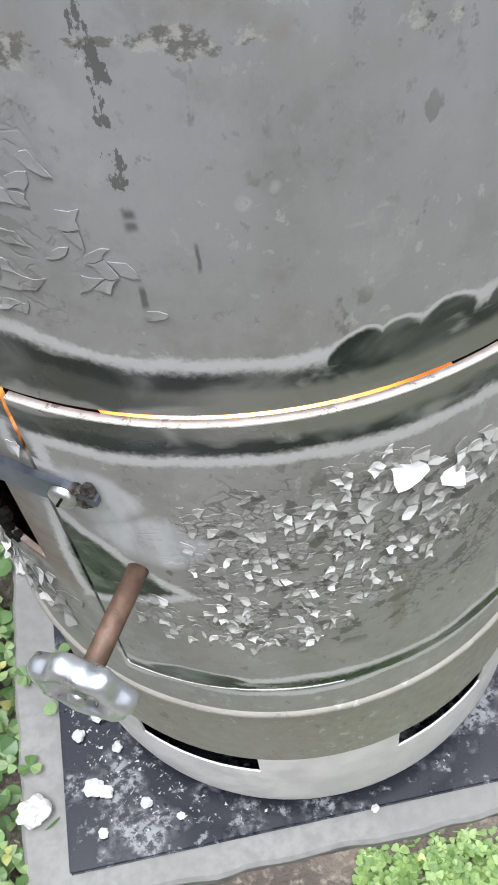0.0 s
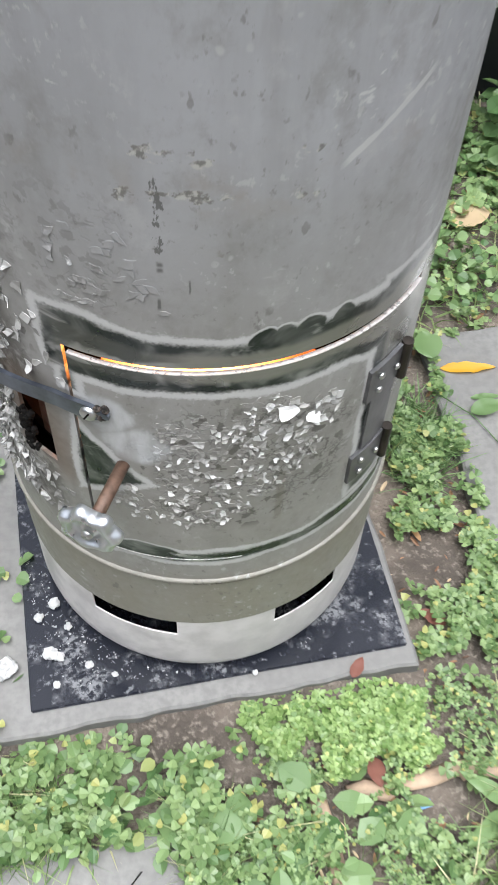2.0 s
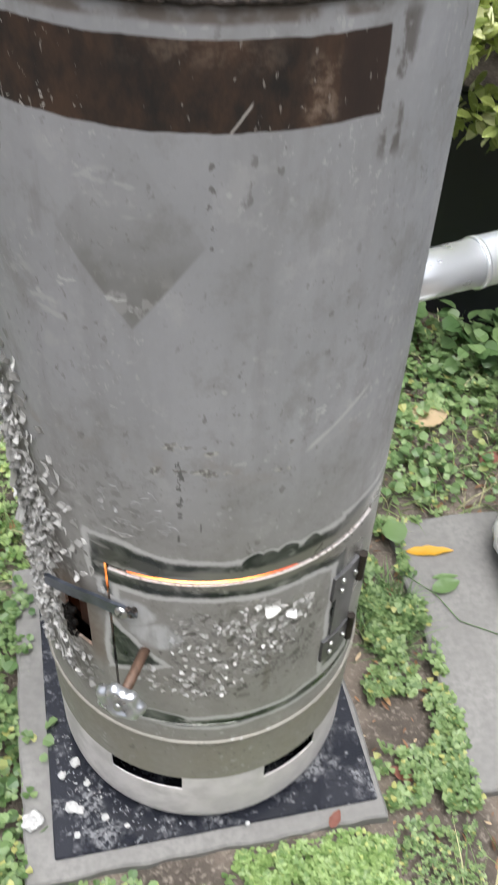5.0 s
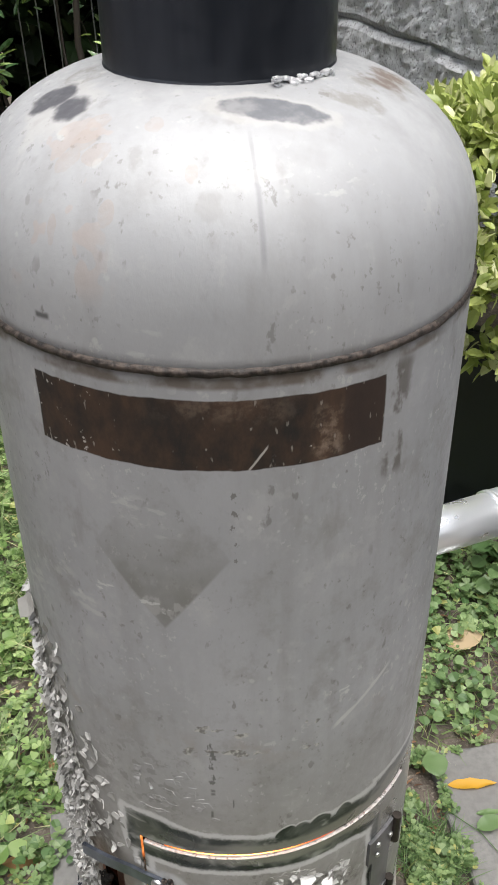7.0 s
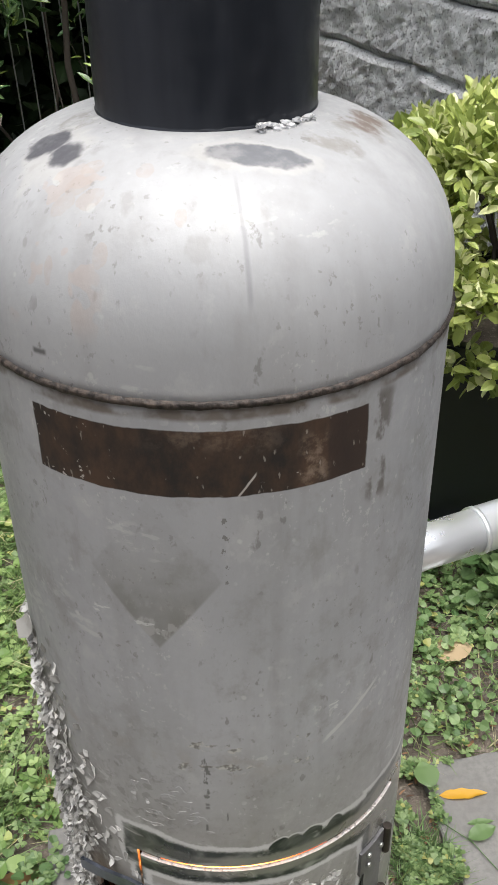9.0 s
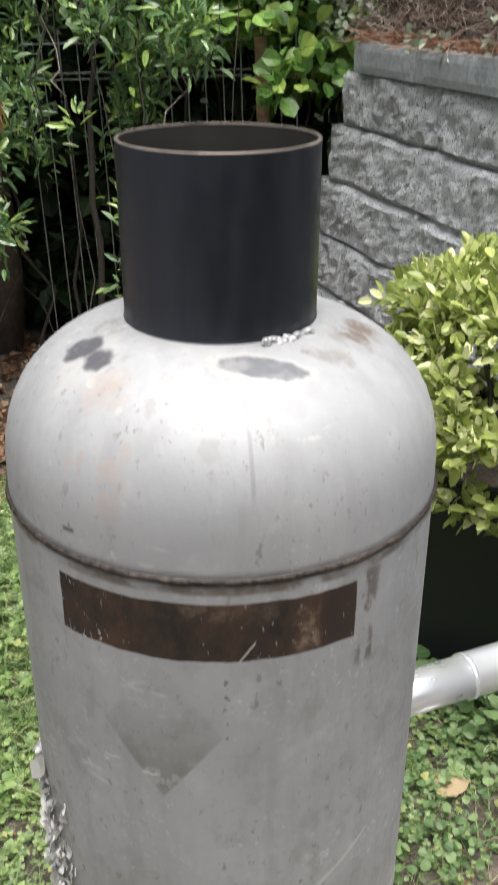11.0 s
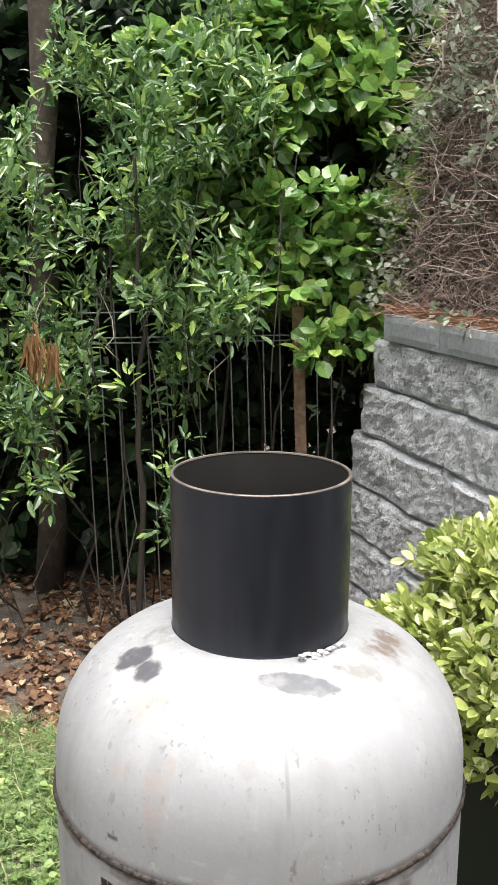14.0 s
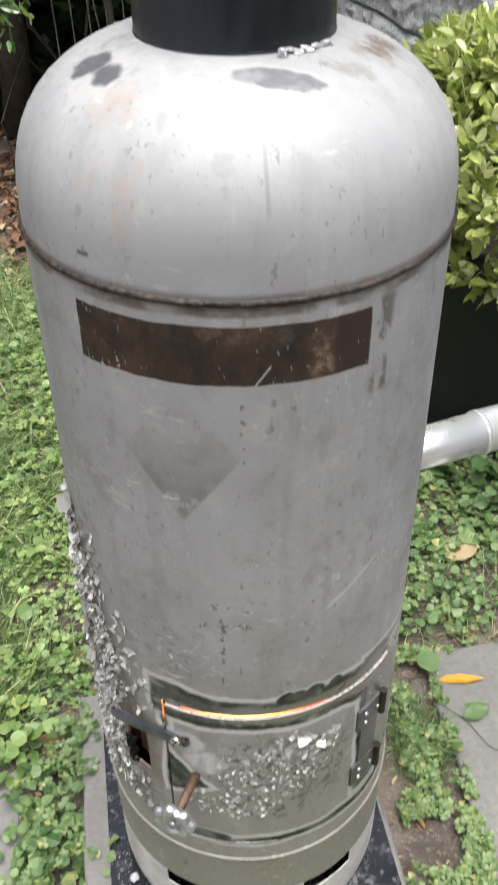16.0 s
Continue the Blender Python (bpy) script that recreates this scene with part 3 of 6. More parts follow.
M_LITTER = leaf_stuff("fallen_leaf_litter", (0.09, 0.045, 0.028), (0.36, 0.20, 0.11), 0.7, (0.54, 0.42, 0.28), 0.15)
M_BROWNLEAF = leaf_stuff("dry_brown_leaf", (0.28, 0.15, 0.06), (0.42, 0.26, 0.13), 0.7)
M_NEEDLE = leaf_stuff("dry_needles", (0.16, 0.08, 0.045), (0.42, 0.22, 0.13), 0.7)
M_REDLEAF = leaf_stuff("dry_red_leaf", (0.17, 0.06, 0.045), (0.24, 0.10, 0.07), 0.7)
M_YELLOWLEAF = leaf_stuff("yellow_leaf", (0.62, 0.33, 0.03), (0.66, 0.38, 0.04), 0.5)
M_PALELEAF = leaf_stuff("pale_tan_leaf", (0.48, 0.36, 0.22), (0.55, 0.42, 0.27), 0.6)
M_FIRE = Nodes("glowing_embers")
_x = M_FIRE.t.nodes.new("ShaderNodeSeparateXYZ")
M_FIRE.t.links.new(M_FIRE.coord, _x.inputs[0])
_d = M_FIRE.op("ABSOLUTE", M_FIRE.op("SUBTRACT", _x.outputs[0], 0.0))
_h = M_FIRE.op("MULTIPLY", M_FIRE.ramp(_d, 0.02, 0.085, 1.0, 0.06), M_FIRE.ramp(M_FIRE.noise(9, 2), 0.3, 0.6, 0.55, 1.0))
M_FIRE = M_FIRE.put((0.05, 0.02, 0.01), 0.9, 0.0, Emission_Color=M_FIRE.mix(_h, (1.0, 0.10, 0.01), (1.0, 0.42, 0.085)),
                    Emission_Strength=M_FIRE.ramp(_h, 0.0, 1.0, 0.8, 8.0, False))


# ---------------------------------------------------------------- mesh helpers
def mesh_ob(name, verts, faces, material, parent=None, smooth=False):
    me = bpy.data.meshes.new(name)
    me.from_pydata([tuple(map(float, v)) for v in verts], [], [tuple(map(int, f)) for f in faces])
    me.materials.append(material)
    if smooth:
        me.polygons.foreach_set("use_smooth", [True] * len(me.polygons))
    me.update()
    ob = new(name, me)
    ob.parent = parent
    return ob


def part(name, bm, material, parent=None, label="", smooth=False):
    """Links a bmesh as one mesh object, under a thing or a part."""
    bmesh.ops.recalc_face_normals(bm, faces=bm.faces)
    me = bpy.data.meshes.new(name)
    bm.to_mesh(me)
    bm.free()
    me.materials.append(material)
    if smooth:
        me.polygons.foreach_set("use_smooth", [True] * len(me.polygons))
    ob = new(name, me)
    ob.parent = parent
    if label:
        tagged(ob, label)
    return ob


def crisp(ob, degrees=35):
    """Smooth shading that stops at sharp edges."""
    ob.data.polygons.foreach_set("use_smooth", [True] * len(ob.data.polygons))
    ob.data.set_sharp_from_angle(angle=radians(degrees))


def empty(name, label, category, group="", kind="", m=None):
    ob = new(name)
    ob.empty_display_size = 0.05
    if m is not None:
        ob.matrix_world = m
    return tagged(ob, label, category, group, kind)


def box_bm(sx, sy, sz, m=None, bevel=0.0, segs=2):
    bm = bmesh.new()
    bmesh.ops.create_cube(bm, size=1.0)
    bmesh.ops.scale(bm, vec=(sx, sy, sz), verts=bm.verts)
    if bevel:
        bmesh.ops.bevel(bm, geom=bm.edges[:], offset=bevel, segments=segs, affect="EDGES")
    if m is not None:
        bmesh.ops.transform(bm, matrix=m, verts=bm.verts)
    return bm


def lathe(profile, n=96, closed=False, m=None):
    """A surface of revolution round z from (radius, height) pairs."""
    bm = bmesh.new()
    rings = [[bm.verts.new((r * math.sin(2 * math.pi * k / n), -r * math.cos(2 * math.pi * k / n), z)) for k in range(n)] for r, z in profile]
    pairs = list(zip(rings, rings[1:])) + ([(rings[-1], rings[0])] if closed else [])
    for a, b in pairs:
        for k in range(n):
            bm.faces.new((a[k], a[(k + 1) % n], b[(k + 1) % n], b[k]))
    if m is not None:
        bmesh.ops.transform(bm, matrix=m, verts=bm.verts)
    return bm


def polar(theta, r, z):
    a = radians(theta)
    return Vector((r * math.sin(a), -r * math.cos(a), z))


def shell(th, zs, r, thick, skip=lambda a, z: False):
    """A curved plate r outside, thick inwards, with openings where skip(theta, z) holds."""
    bm = bmesh.new()
    out = [[bm.verts.new(polar(a, r, z)) for a in th] for z in zs]
    inn = [[bm.verts.new(polar(a, r - thick, z)) for a in th] for z in zs]
    full = abs(th[-1] - th[0] - 360) < 1e-6
    keep = {(i, j) for i in range(len(zs) - 1) for j in range(len(th) - 1) if not skip((th[j] + th[j + 1]) / 2, (zs[i] + zs[i + 1]) / 2)}
    for i, j in keep:
        bm.faces.new((out[i][j], out[i][j + 1], out[i + 1][j + 1], out[i + 1][j]))
        bm.faces.new((inn[i][j], inn[i + 1][j], inn[i + 1][j + 1], inn[i][j + 1]))
        for di, dj, p, q in ((-1, 0, (i, j), (i, j + 1)), (1, 0, (i + 1, j), (i + 1, j + 1)), (0, -1, (i, j), (i + 1, j)), (0, 1, (i, j + 1), (i + 1, j + 1))):
            nb = (i + di, j + dj)
            if full and dj:
                nb = (i, (j + dj) % (len(th) - 1))
            if nb not in keep:
                bm.faces.new((out[p[0]][p[1]], out[q[0]][q[1]], inn[q[0]][q[1]], inn[p[0]][p[1]]))
    bmesh.ops.remove_doubles(bm, verts=bm.verts, dist=1e-6)
    return bm


def tube(points, radius, n=10, taper=1.0, bm=None):
    bm = bm or bmesh.new()
    pts = [Vector(p) for p in points]
    rings = []
    for i, p in enumerate(pts):
        d = (pts[min(i + 1, len(pts) - 1)] - pts[max(i - 1, 0)]).normalized()
        a = d.orthogonal().normalized() if not rings else (rings[-1][1] - d * rings[-1][1].dot(d)).normalized()
        b = d.cross(a)
        r = radius * (1 + (taper - 1) * i / max(1, len(pts) - 1))
        rings.append(([bm.verts.new(p + r * (math.cos(2 * math.pi * k / n) * a + math.sin(2 * math.pi * k / n) * b)) for k in range(n)], a))
    for (r0, _), (r1, _) in zip(rings, rings[1:]):
        for k in range(n):
            bm.faces.new((r0[k], r0[(k + 1) % n], r1[(k + 1) % n], r1[k]))
    bm.faces.new(rings[0][0][::-1])
    bm.faces.new(rings[-1][0])
    return bm


def unit(v):
    return v / np.maximum(np.linalg.norm(v, axis=-1, keepdims=True), 1e-9)


SHAPES = {
    "ovate": (0.26, 0.40, 0.26),
    "lance": (0.12, 0.155, 0.105),
    "needle": (0.03, 0.04, 0.03),
    "round": (0.40, 0.52, 0.42),
    "elliptic": (0.17, 0.27, 0.18),
    "heart": (0.24, 0.44, 0.50),
    "lobed": (0.23, 0.40, 0.36),
}


def leaves(base, axis, normal, length, shape, fold=0.12, droop=0.1):
    """Vertices and faces of many small folded leaves; base, axis, normal are (n, 3), length (n,)."""
    n = len(base)
    axis = unit(axis)
    side = unit(np.cross(normal, axis))
    up = np.cross(axis, side)
    tip = 0.92 if shape == "heart" else 1.0
    loc = [(0, 0, 0), (tip, 0, -droop)]
    for k, (a, w) in enumerate(zip((0.18, 0.48, 0.80), SHAPES[shape])):
        sag = -droop * a * a
        loc += [(a, 0, sag), (a, w, fold * w * 2 + sag), (a, -w, fold * w * 2 + sag)]
    loc = np.array(loc)
    m = len(loc)
    wave = 1 + RNG.uniform(-0.14, 0.14, (n, m, 1)) * (np.abs(loc[None, :, 1:2]) > 0)
    L = length[:, None, None]
    v = base[:, None] + L * (loc[None, :, 0:1] * axis[:, None] + loc[None, :, 1:2] * wave * side[:, None] + loc[None, :, 2:3] * up[:, None])
    f = [(0, 2, 3), (0, 4, 2), (3, 2, 5, 6), (2, 4, 7, 5), (6, 5, 8, 9), (5, 7, 10, 8), (9, 8, 1), (8, 10, 1)]
    faces = [tuple(i * m + k for k in q) for i in range(n) for q in f]
    return v.reshape(-1, 3), faces


def leaf_mesh(name, sets, material, parent=None, smooth=False):
    vs, fs, o = [], [], 0
    for v, f in sets:
        vs.append(v)
        fs += [tuple(k + o for k in q) for q in f]
        o += len(v)
    vs = np.concatenate(vs)
    me = bpy.data.meshes.new(name)
    me.from_pydata(vs.tolist(), [], fs)
    me.materials.append(material)
    if smooth:
        me.polygons.foreach_set("use_smooth", [True] * len(me.polygons))
    me.update()
    ob = new(name, me)
    ob.parent = parent
    return ob


def sprays(centres, per, spread, length, shape, out_bias=None, fold=0.12, droop=0.12, upward=0.3):
    """Rosettes of leaves round each centre."""
    n = len(centres)
    c = np.repeat(centres, per, axis=0)
    d = unit(RNG.normal(size=(n * per, 3)) + np.array((0, 0, upward)))
    if out_bias is not None:
        d = unit(d + np.repeat(out_bias, per, axis=0))
    base = c + d * RNG.uniform(0, spread, (n * per, 1))
    nor = unit(RNG.normal(size=(n * per, 3)) * 0.55 + np.array((0, -0.25, 1.0)))
    return leaves(base, d, nor, RNG.uniform(length[0], length[1], n * per), shape, fold, droop)


# ---------------------------------------------------------------- ground
GZ = -0.06


def inside_rect(p, cx, cy, hx, hy, deg, grow=0.0):
    a = radians(deg)
    u = (p[:, 0] - cx) * math.cos(a) + (p[:, 1] - cy) * math.sin(a)
    v = -(p[:, 0] - cx) * math.sin(a) + (p[:, 1] - cy) * math.cos(a)
    return (np.abs(u) < hx + grow) & (np.abs(v) < hy + grow)


def ground_sheet():
    a = np.concatenate([-np.geomspace(80, 1.6, 16), np.linspace(-1.5, 1.5, 61), np.geomspace(1.6, 80, 16)])
    b = np.concatenate([-np.geomspace(80, 1.0, 14), np.linspace(-0.95, 3.6, 92), np.geomspace(3.7, 80, 14)])
    X, Y = np.meshgrid(a, b)
    near = np.exp(-(X ** 2 + (Y - 1) ** 2) / 12)
    lift = np.array([[noise.noise((x * 3.1, y * 3.1, 0.3)) * 0.010 + noise.noise((x * 9.7, y * 9.7, 4.0)) * 0.004 for x in a] for y in b])
    Z = GZ - 0.006 + lift * near
    n = len(a)
    v = np.stack([X, Y, Z], -1).reshape(-1, 3)
    f = [(j * n + i, j * n + i + 1, (j + 1) * n + i + 1, (j + 1) * n + i) for j in range(len(b) - 1) for i in range(n - 1)]
    return tagged(mesh_ob("ground", v, f, M_SOIL, smooth=True), "damp brown garden soil with weeds and leaf litter", "ground", kind="structure")


ground_sheet()


def slab_thing(name, label, cx, cy, hx, hy, deg, top, thick, ragged=0.004, cat="paving slab", group="paving slabs"):
    bm = bmesh.new()
    n = 40
    ring = []
    for k in range(4 * n):
        s, t = divmod(k, n)
        q = t / n * 2 - 1
        x, y = ((q, -1), (1, q), (-q, 1), (-1, -q))[s]
        w = ragged * noise.noise((x * 7 + cx * 9, y * 7 + cy * 9, 1.7))
        ring.append((x * hx + w * (abs(x) == 1), y * hy + w * (abs(y) == 1)))
    lo = [bm.verts.new((x, y, -thick)) for x, y in ring]
    mid = [bm.verts.new((x, y, -0.003)) for x, y in ring]
    up = [bm.verts.new((x * (1 - 0.003 / hx), y * (1 - 0.003 / hy), 0)) for x, y in ring]
    for a, b in ((lo, mid), (mid, up)):
        for k in range(len(ring)):
            j = (k + 1) % len(ring)
            bm.faces.new((a[k], a[j], b[j], b[k]))
    bm.faces.new(up)
    bm.faces.new(lo[::-1])
    ob = part(name, bm, M_CONC)
    ob.matrix_world = pose(cx, cy, top, 0, 0, deg)
    return tagged(ob, label, cat, group)


slab_thing("paving_slab", "square grey concrete paver under the stove plate", -0.0273, 0.0162, 0.2275, 0.2390, 10.6, -0.004, 0.058)
slab_thing("paving_slab", "large damp grey concrete slab edged by clover", 0.625, 0.155, 0.285, 0.243, 7.7, -0.052, 0.04)
slab_thing("paving_slab", "cracked grey concrete slab overgrown with weeds", -0.185, -0.565, 0.21, 0.20, 10.0, -0.053, 0.04, 0.02)
slab_thing("paving_slab", "grey concrete slab with a straight soil-filled edge", -0.556, -0.147, 0.23, 0.19, 15.5, -0.050, 0.04)

def soil_bank():
    """Crumbled earth heaped against the paver's front edge."""
    vs, fs, n, m = [], [], 60, 7
    a = radians(10.6)
    for j in range(m + 1):
        for i in range(n + 1):
            u, d = -0.235 + 0.47 * i / n, -0.2495 - 0.075 * j / m
            h = -0.016 - 0.047 * (j / m) ** 0.8 + 0.006 * noise.noise((u * 40, d * 40, 2.0)) + 0.010 * noise.noise((u * 11, d * 11, 5.0)) * (1 - j / m)
            vs.append((-0.0294 + u * math.cos(a) - d * math.sin(a), 0.0275 + u * math.sin(a) + d * math.cos(a), h))
    for j in range(m):
        for i in range(n):
            k = j * (n + 1) + i
            fs.append((k, k + n + 1, k + n + 2, k + 1))
    tagged(mesh_ob("ground_bank", vs, fs, M_SOIL, smooth=True), "crumbly brown soil heaped against the paver", "ground", kind="structure")


soil_bank()


def crack_on_slab(points):
    vs = []
    for i, (x, y) in enumerate(points):
        w = 0.0012 * (1.2 - i / len(points))
        vs += [(x - w, y, -0.0522), (x + w, y + w * 0.4, -0.0522)]
    ob = mesh_ob("slab_crack", vs, [(2 * i, 2 * i + 1, 2 * i + 3, 2 * i + 2) for i in range(len(points) - 1)], M_SOOT)
    ob.parent = bpy.data.objects["paving_slab.002"]
    ob.matrix_parent_inverse = ob.parent.matrix_world.inverted()


crack_on_slab([(-0.055, -0.375), (-0.07, -0.395), (-0.065, -0.41), (-0.10, -0.43), (-0.115, -0.46), (-0.15, -0.475)])
bm = box_bm(0.41, 0.418, 0.004, bevel=0.0016, segs=3)
plate_thing = part("steel_base_plate", bm, M_PLATE)
plate_thing.matrix_world = pose(-0.0113, 0.0121, -0.002, 0, 0, 10.6)
tagged(plate_thing, "black glossy steel plate strewn with white ash crumbs", "base plate")

# ---------------------------------------------------------------- the stove
R, FOOT_R = 0.1875, 0.1866
D0, D1, DZ0, DZ1 = -27.2, 60.0, 0.247, 0.4985     # the door opening
VENTS = [(-34.2 + 58.4 * k, -6.4 + 58.4 * k + (-4 if k == 1 else 0)) for k in range(6)]
stove = empty("gas_cylinder_stove", "weathered silver-grey gas cylinder converted into a wood stove", "stove")


def angles(extra=(), step=3.0):
    s = set(np.round(np.arange(-180, 180.01, step), 3)) | {round(e, 3) for e in extra}
    s = sorted(s)
    return [a for i, a in enumerate(s) if i == 0 or a - s[i - 1] > 0.2 or a in extra]


HATCH = (-45.5, -35.5, 0.345, 0.425)
th = angles([D0, D1, HATCH[0], HATCH[1]])
zs = sorted({0.122, 0.16, 0.2, 0.3, HATCH[2], HATCH[3], 0.6, 0.7, 0.8, 0.9, 0.987, DZ0, DZ1})
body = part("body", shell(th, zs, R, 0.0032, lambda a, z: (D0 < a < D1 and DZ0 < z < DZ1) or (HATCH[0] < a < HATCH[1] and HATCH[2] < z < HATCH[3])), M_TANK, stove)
crisp(body)
dome_prof = []
for k in range(15):
    r = 0.076 + (0.1875 - 0.076) * math.sin(math.pi / 2 * k / 14)
    dome_prof.append((r, 0.997 + 0.139 * (max(0.0, 1 - (r / 0.1875) ** 2.65)) ** (1 / 2.65)))
dome_prof.append((0.1875, 0.9875))
inner = [(max(0.07, r - 0.003), z - 0.003) for r, z in dome_prof[::-1]]
part("dome", lathe(dome_prof + inner, 128, True), M_TANK, stove, smooth=True)


def bead(name, z, r, h, label, material, rough=0.0006):
    n = 220
    prof = [(r - 0.002, z - h), (r + h * 0.55, z - h * 0.7), (r + h * 0.8, z), (r + h * 0.55, z + h * 0.7), (r - 0.002, z + h)]
    bm = lathe(prof, n)
    for v in bm.verts:
        k = 1 + rough / r * noise.noise((v.co.x * 160, v.co.y * 160, v.co.z * 40)) * 2
        v.co.x, v.co.y = v.co.x * k, v.co.y * k
        v.co.z += rough * noise.noise((v.co.x * 90, v.co.y * 90, 3.3))
    return part(name, bm, material, stove, label, smooth=True)


bead("weld_seam", 0.9880, R, 0.0034, "rough dark weld seam below the dome", M_WELD, 0.0006)
bead("weld_seam", 0.2085, R, 0.0035, "dull weld seam round the lower body", M_TANK, 0.0002)
foot_th = angles([e for v in VENTS for e in v])
foot = part("foot_ring", shell(foot_th, [0.0, 0.005, 0.012, 0.02, 0.032, 0.0915, 0.1217], FOOT_R, 0.0014, lambda a, z: z > 0.0915 and any(v0 < ((a - v0) % 360) + v0 < v1 for v0, v1 in VENTS)), M_FOOT, stove, "pale galvanised foot ring with vent slots")
crisp(foot)
for v in foot.data.vertices:
    if v.co.z < 0.032:
        k = 1 - 0.060 * ((0.032 - v.co.z) / 0.032) ** 2
        v.co.x, v.co.y = v.co.x * k, v.co.y * k
# Unseen strip, added to keep ember glow out of the lower door gap.
part("door_stop", shell(np.linspace(D0 - 3, D0 + 4, 6), [DZ0 - 0.004, 0.452], R - 0.006, 0.002), M_SOOT, stove)
part("floor_disc", lathe([(R - 0.004, 0.150), (0.10, 0.140), (0.001, 0.137), (0.001, 0.139), (0.10, 0.143), (R - 0.004, 0.153)], 64, True), M_SOOT, stove)

# door
door = part("door", shell(np.linspace(D0 + 1.15, D1 - 0.5, 60), [DZ0 + 0.003, 0.30, 0.36, 0.42, DZ1 - 0.0058], R + 0.0012, 0.0036), M_TANK, stove, "curved steel door with peeling paint and ground edges")
crisp(door)
part("door_edge", shell(np.linspace(D0 + 1.15, D1 - 0.5, 60), [DZ1 - 0.0058, DZ1 - 0.0050], R + 0.0012, 0.0036), M_EDGE, door, "bright cut top edge")
part("door_edge", shell(np.linspace(D0 + 0.9, 12, 30), [DZ0 + 0.0018, DZ0 + 0.003], R + 0.0014, 0.0036), M_EDGE, door, "bright lower lip")


def hinge(z0, th0, th1, barrel_th, h, label):
    hg = part("hinge", shell(np.linspace(th0, th1, 8), [z0 - h / 2, z0 + h / 2], R + 0.0048, 0.0034), M_HINGE, door, label)
    part("hinge_barrel", tube([polar(barrel_th, R + 0.0062, z0 - h * 0.55), polar(barrel_th, R + 0.0062, z0 + h * 0.55)], 0.0046, 14), M_BARREL, hg, smooth=False)
    for a, dz in ((th0 + 3.5, -h * 0.22), (th0 + 3.5, h * 0.22), (th0 + 10, 0.0)):
        m = Matrix.Translation(polar(a, R + 0.0062, z0 + dz)) @ Matrix.Rotation(radians(a), 4, "Z") @ Matrix.Rotation(radians(90), 4, "X")
        bm = bmesh.new()
        bmesh.ops.create_uvsphere(bm, u_segments=10, v_segments=6, radius=0.0032, matrix=m @ Matrix.Diagonal((1, 1, 0.6, 1)))
        part("screw", bm, M_SCREW, hg)


hinge(0.423, 42.5, 54.5, 55.6, 0.036, "upper dark hinge leaf with screws")
hinge(0.318, 41.5, 54.5, 55.6, 0.036, "lower dark hinge leaf with screws")
part("cover_plate", shell(np.linspace(45, 54.5, 6), [0.338, 0.403], R + 0.0034, 0.0024), M_HINGE, door, "dull steel strip between the hinges")


def flower_knob():
    base, out = polar(-16.2, R, 0.381), polar(-17.2, 0.246, 0.379)
    rod = part("handle_rod", tube([base, base + (out - base) * 0.5, out], 0.0052, 14), M_RUST, door, "rusty threaded handle rod", smooth=True)
    d = (out - base).normalized()
    bm = bmesh.new()
    n = 72
    prof = [(0.16, 0.006), (0.24, 0.0055), (0.30, 0.003), (0.42, 0.002), (0.60, 0.0025), (0.67, 0.008), (0.72, 0.0092), (0.84, 0.0094), (0.97, 0.006), (1.0, 0.0), (0.97, -0.006), (0.75, -0.009), (0.3, -0.010)]
    rings = []
    for r, h in prof:
        ring = []
        for k in range(n):
            a = 2 * math.pi * k / n
            wave = 1 + 0.12 * math.cos(7 * a) * max(0, (r - 0.55) / 0.45)
            ring.append(bm.verts.new((0.0228 * r * wave * math.cos(a), 0.0228 * r * wave * math.sin(a), h * 0.72)))
        rings.append(ring)
    for a, b in zip(rings, rings[1:]):
        for k in range(n):
            bm.faces.new((a[k], a[(k + 1) % n], b[(k + 1) % n], b[k]))
    bm.faces.new(rings[0])
    bm.faces.new(rings[-1][::-1])
    q = d.to_track_quat("Z", "Y").to_matrix().to_4x4()
    bmesh.ops.transform(bm, matrix=Matrix.Translation(out) @ q, verts=bm.verts)
    knob = part("knob", bm, M_CAST, rod, "scalloped bright cast metal valve wheel", smooth=True)
    hub = lathe([(0.001, 0.0085), (0.0035, 0.0085), (0.0045, 0.006)], 20, m=Matrix.Translation(out) @ q)
    part("rivet", hub, M_SCREW, rod, smooth=True)


flower_knob()


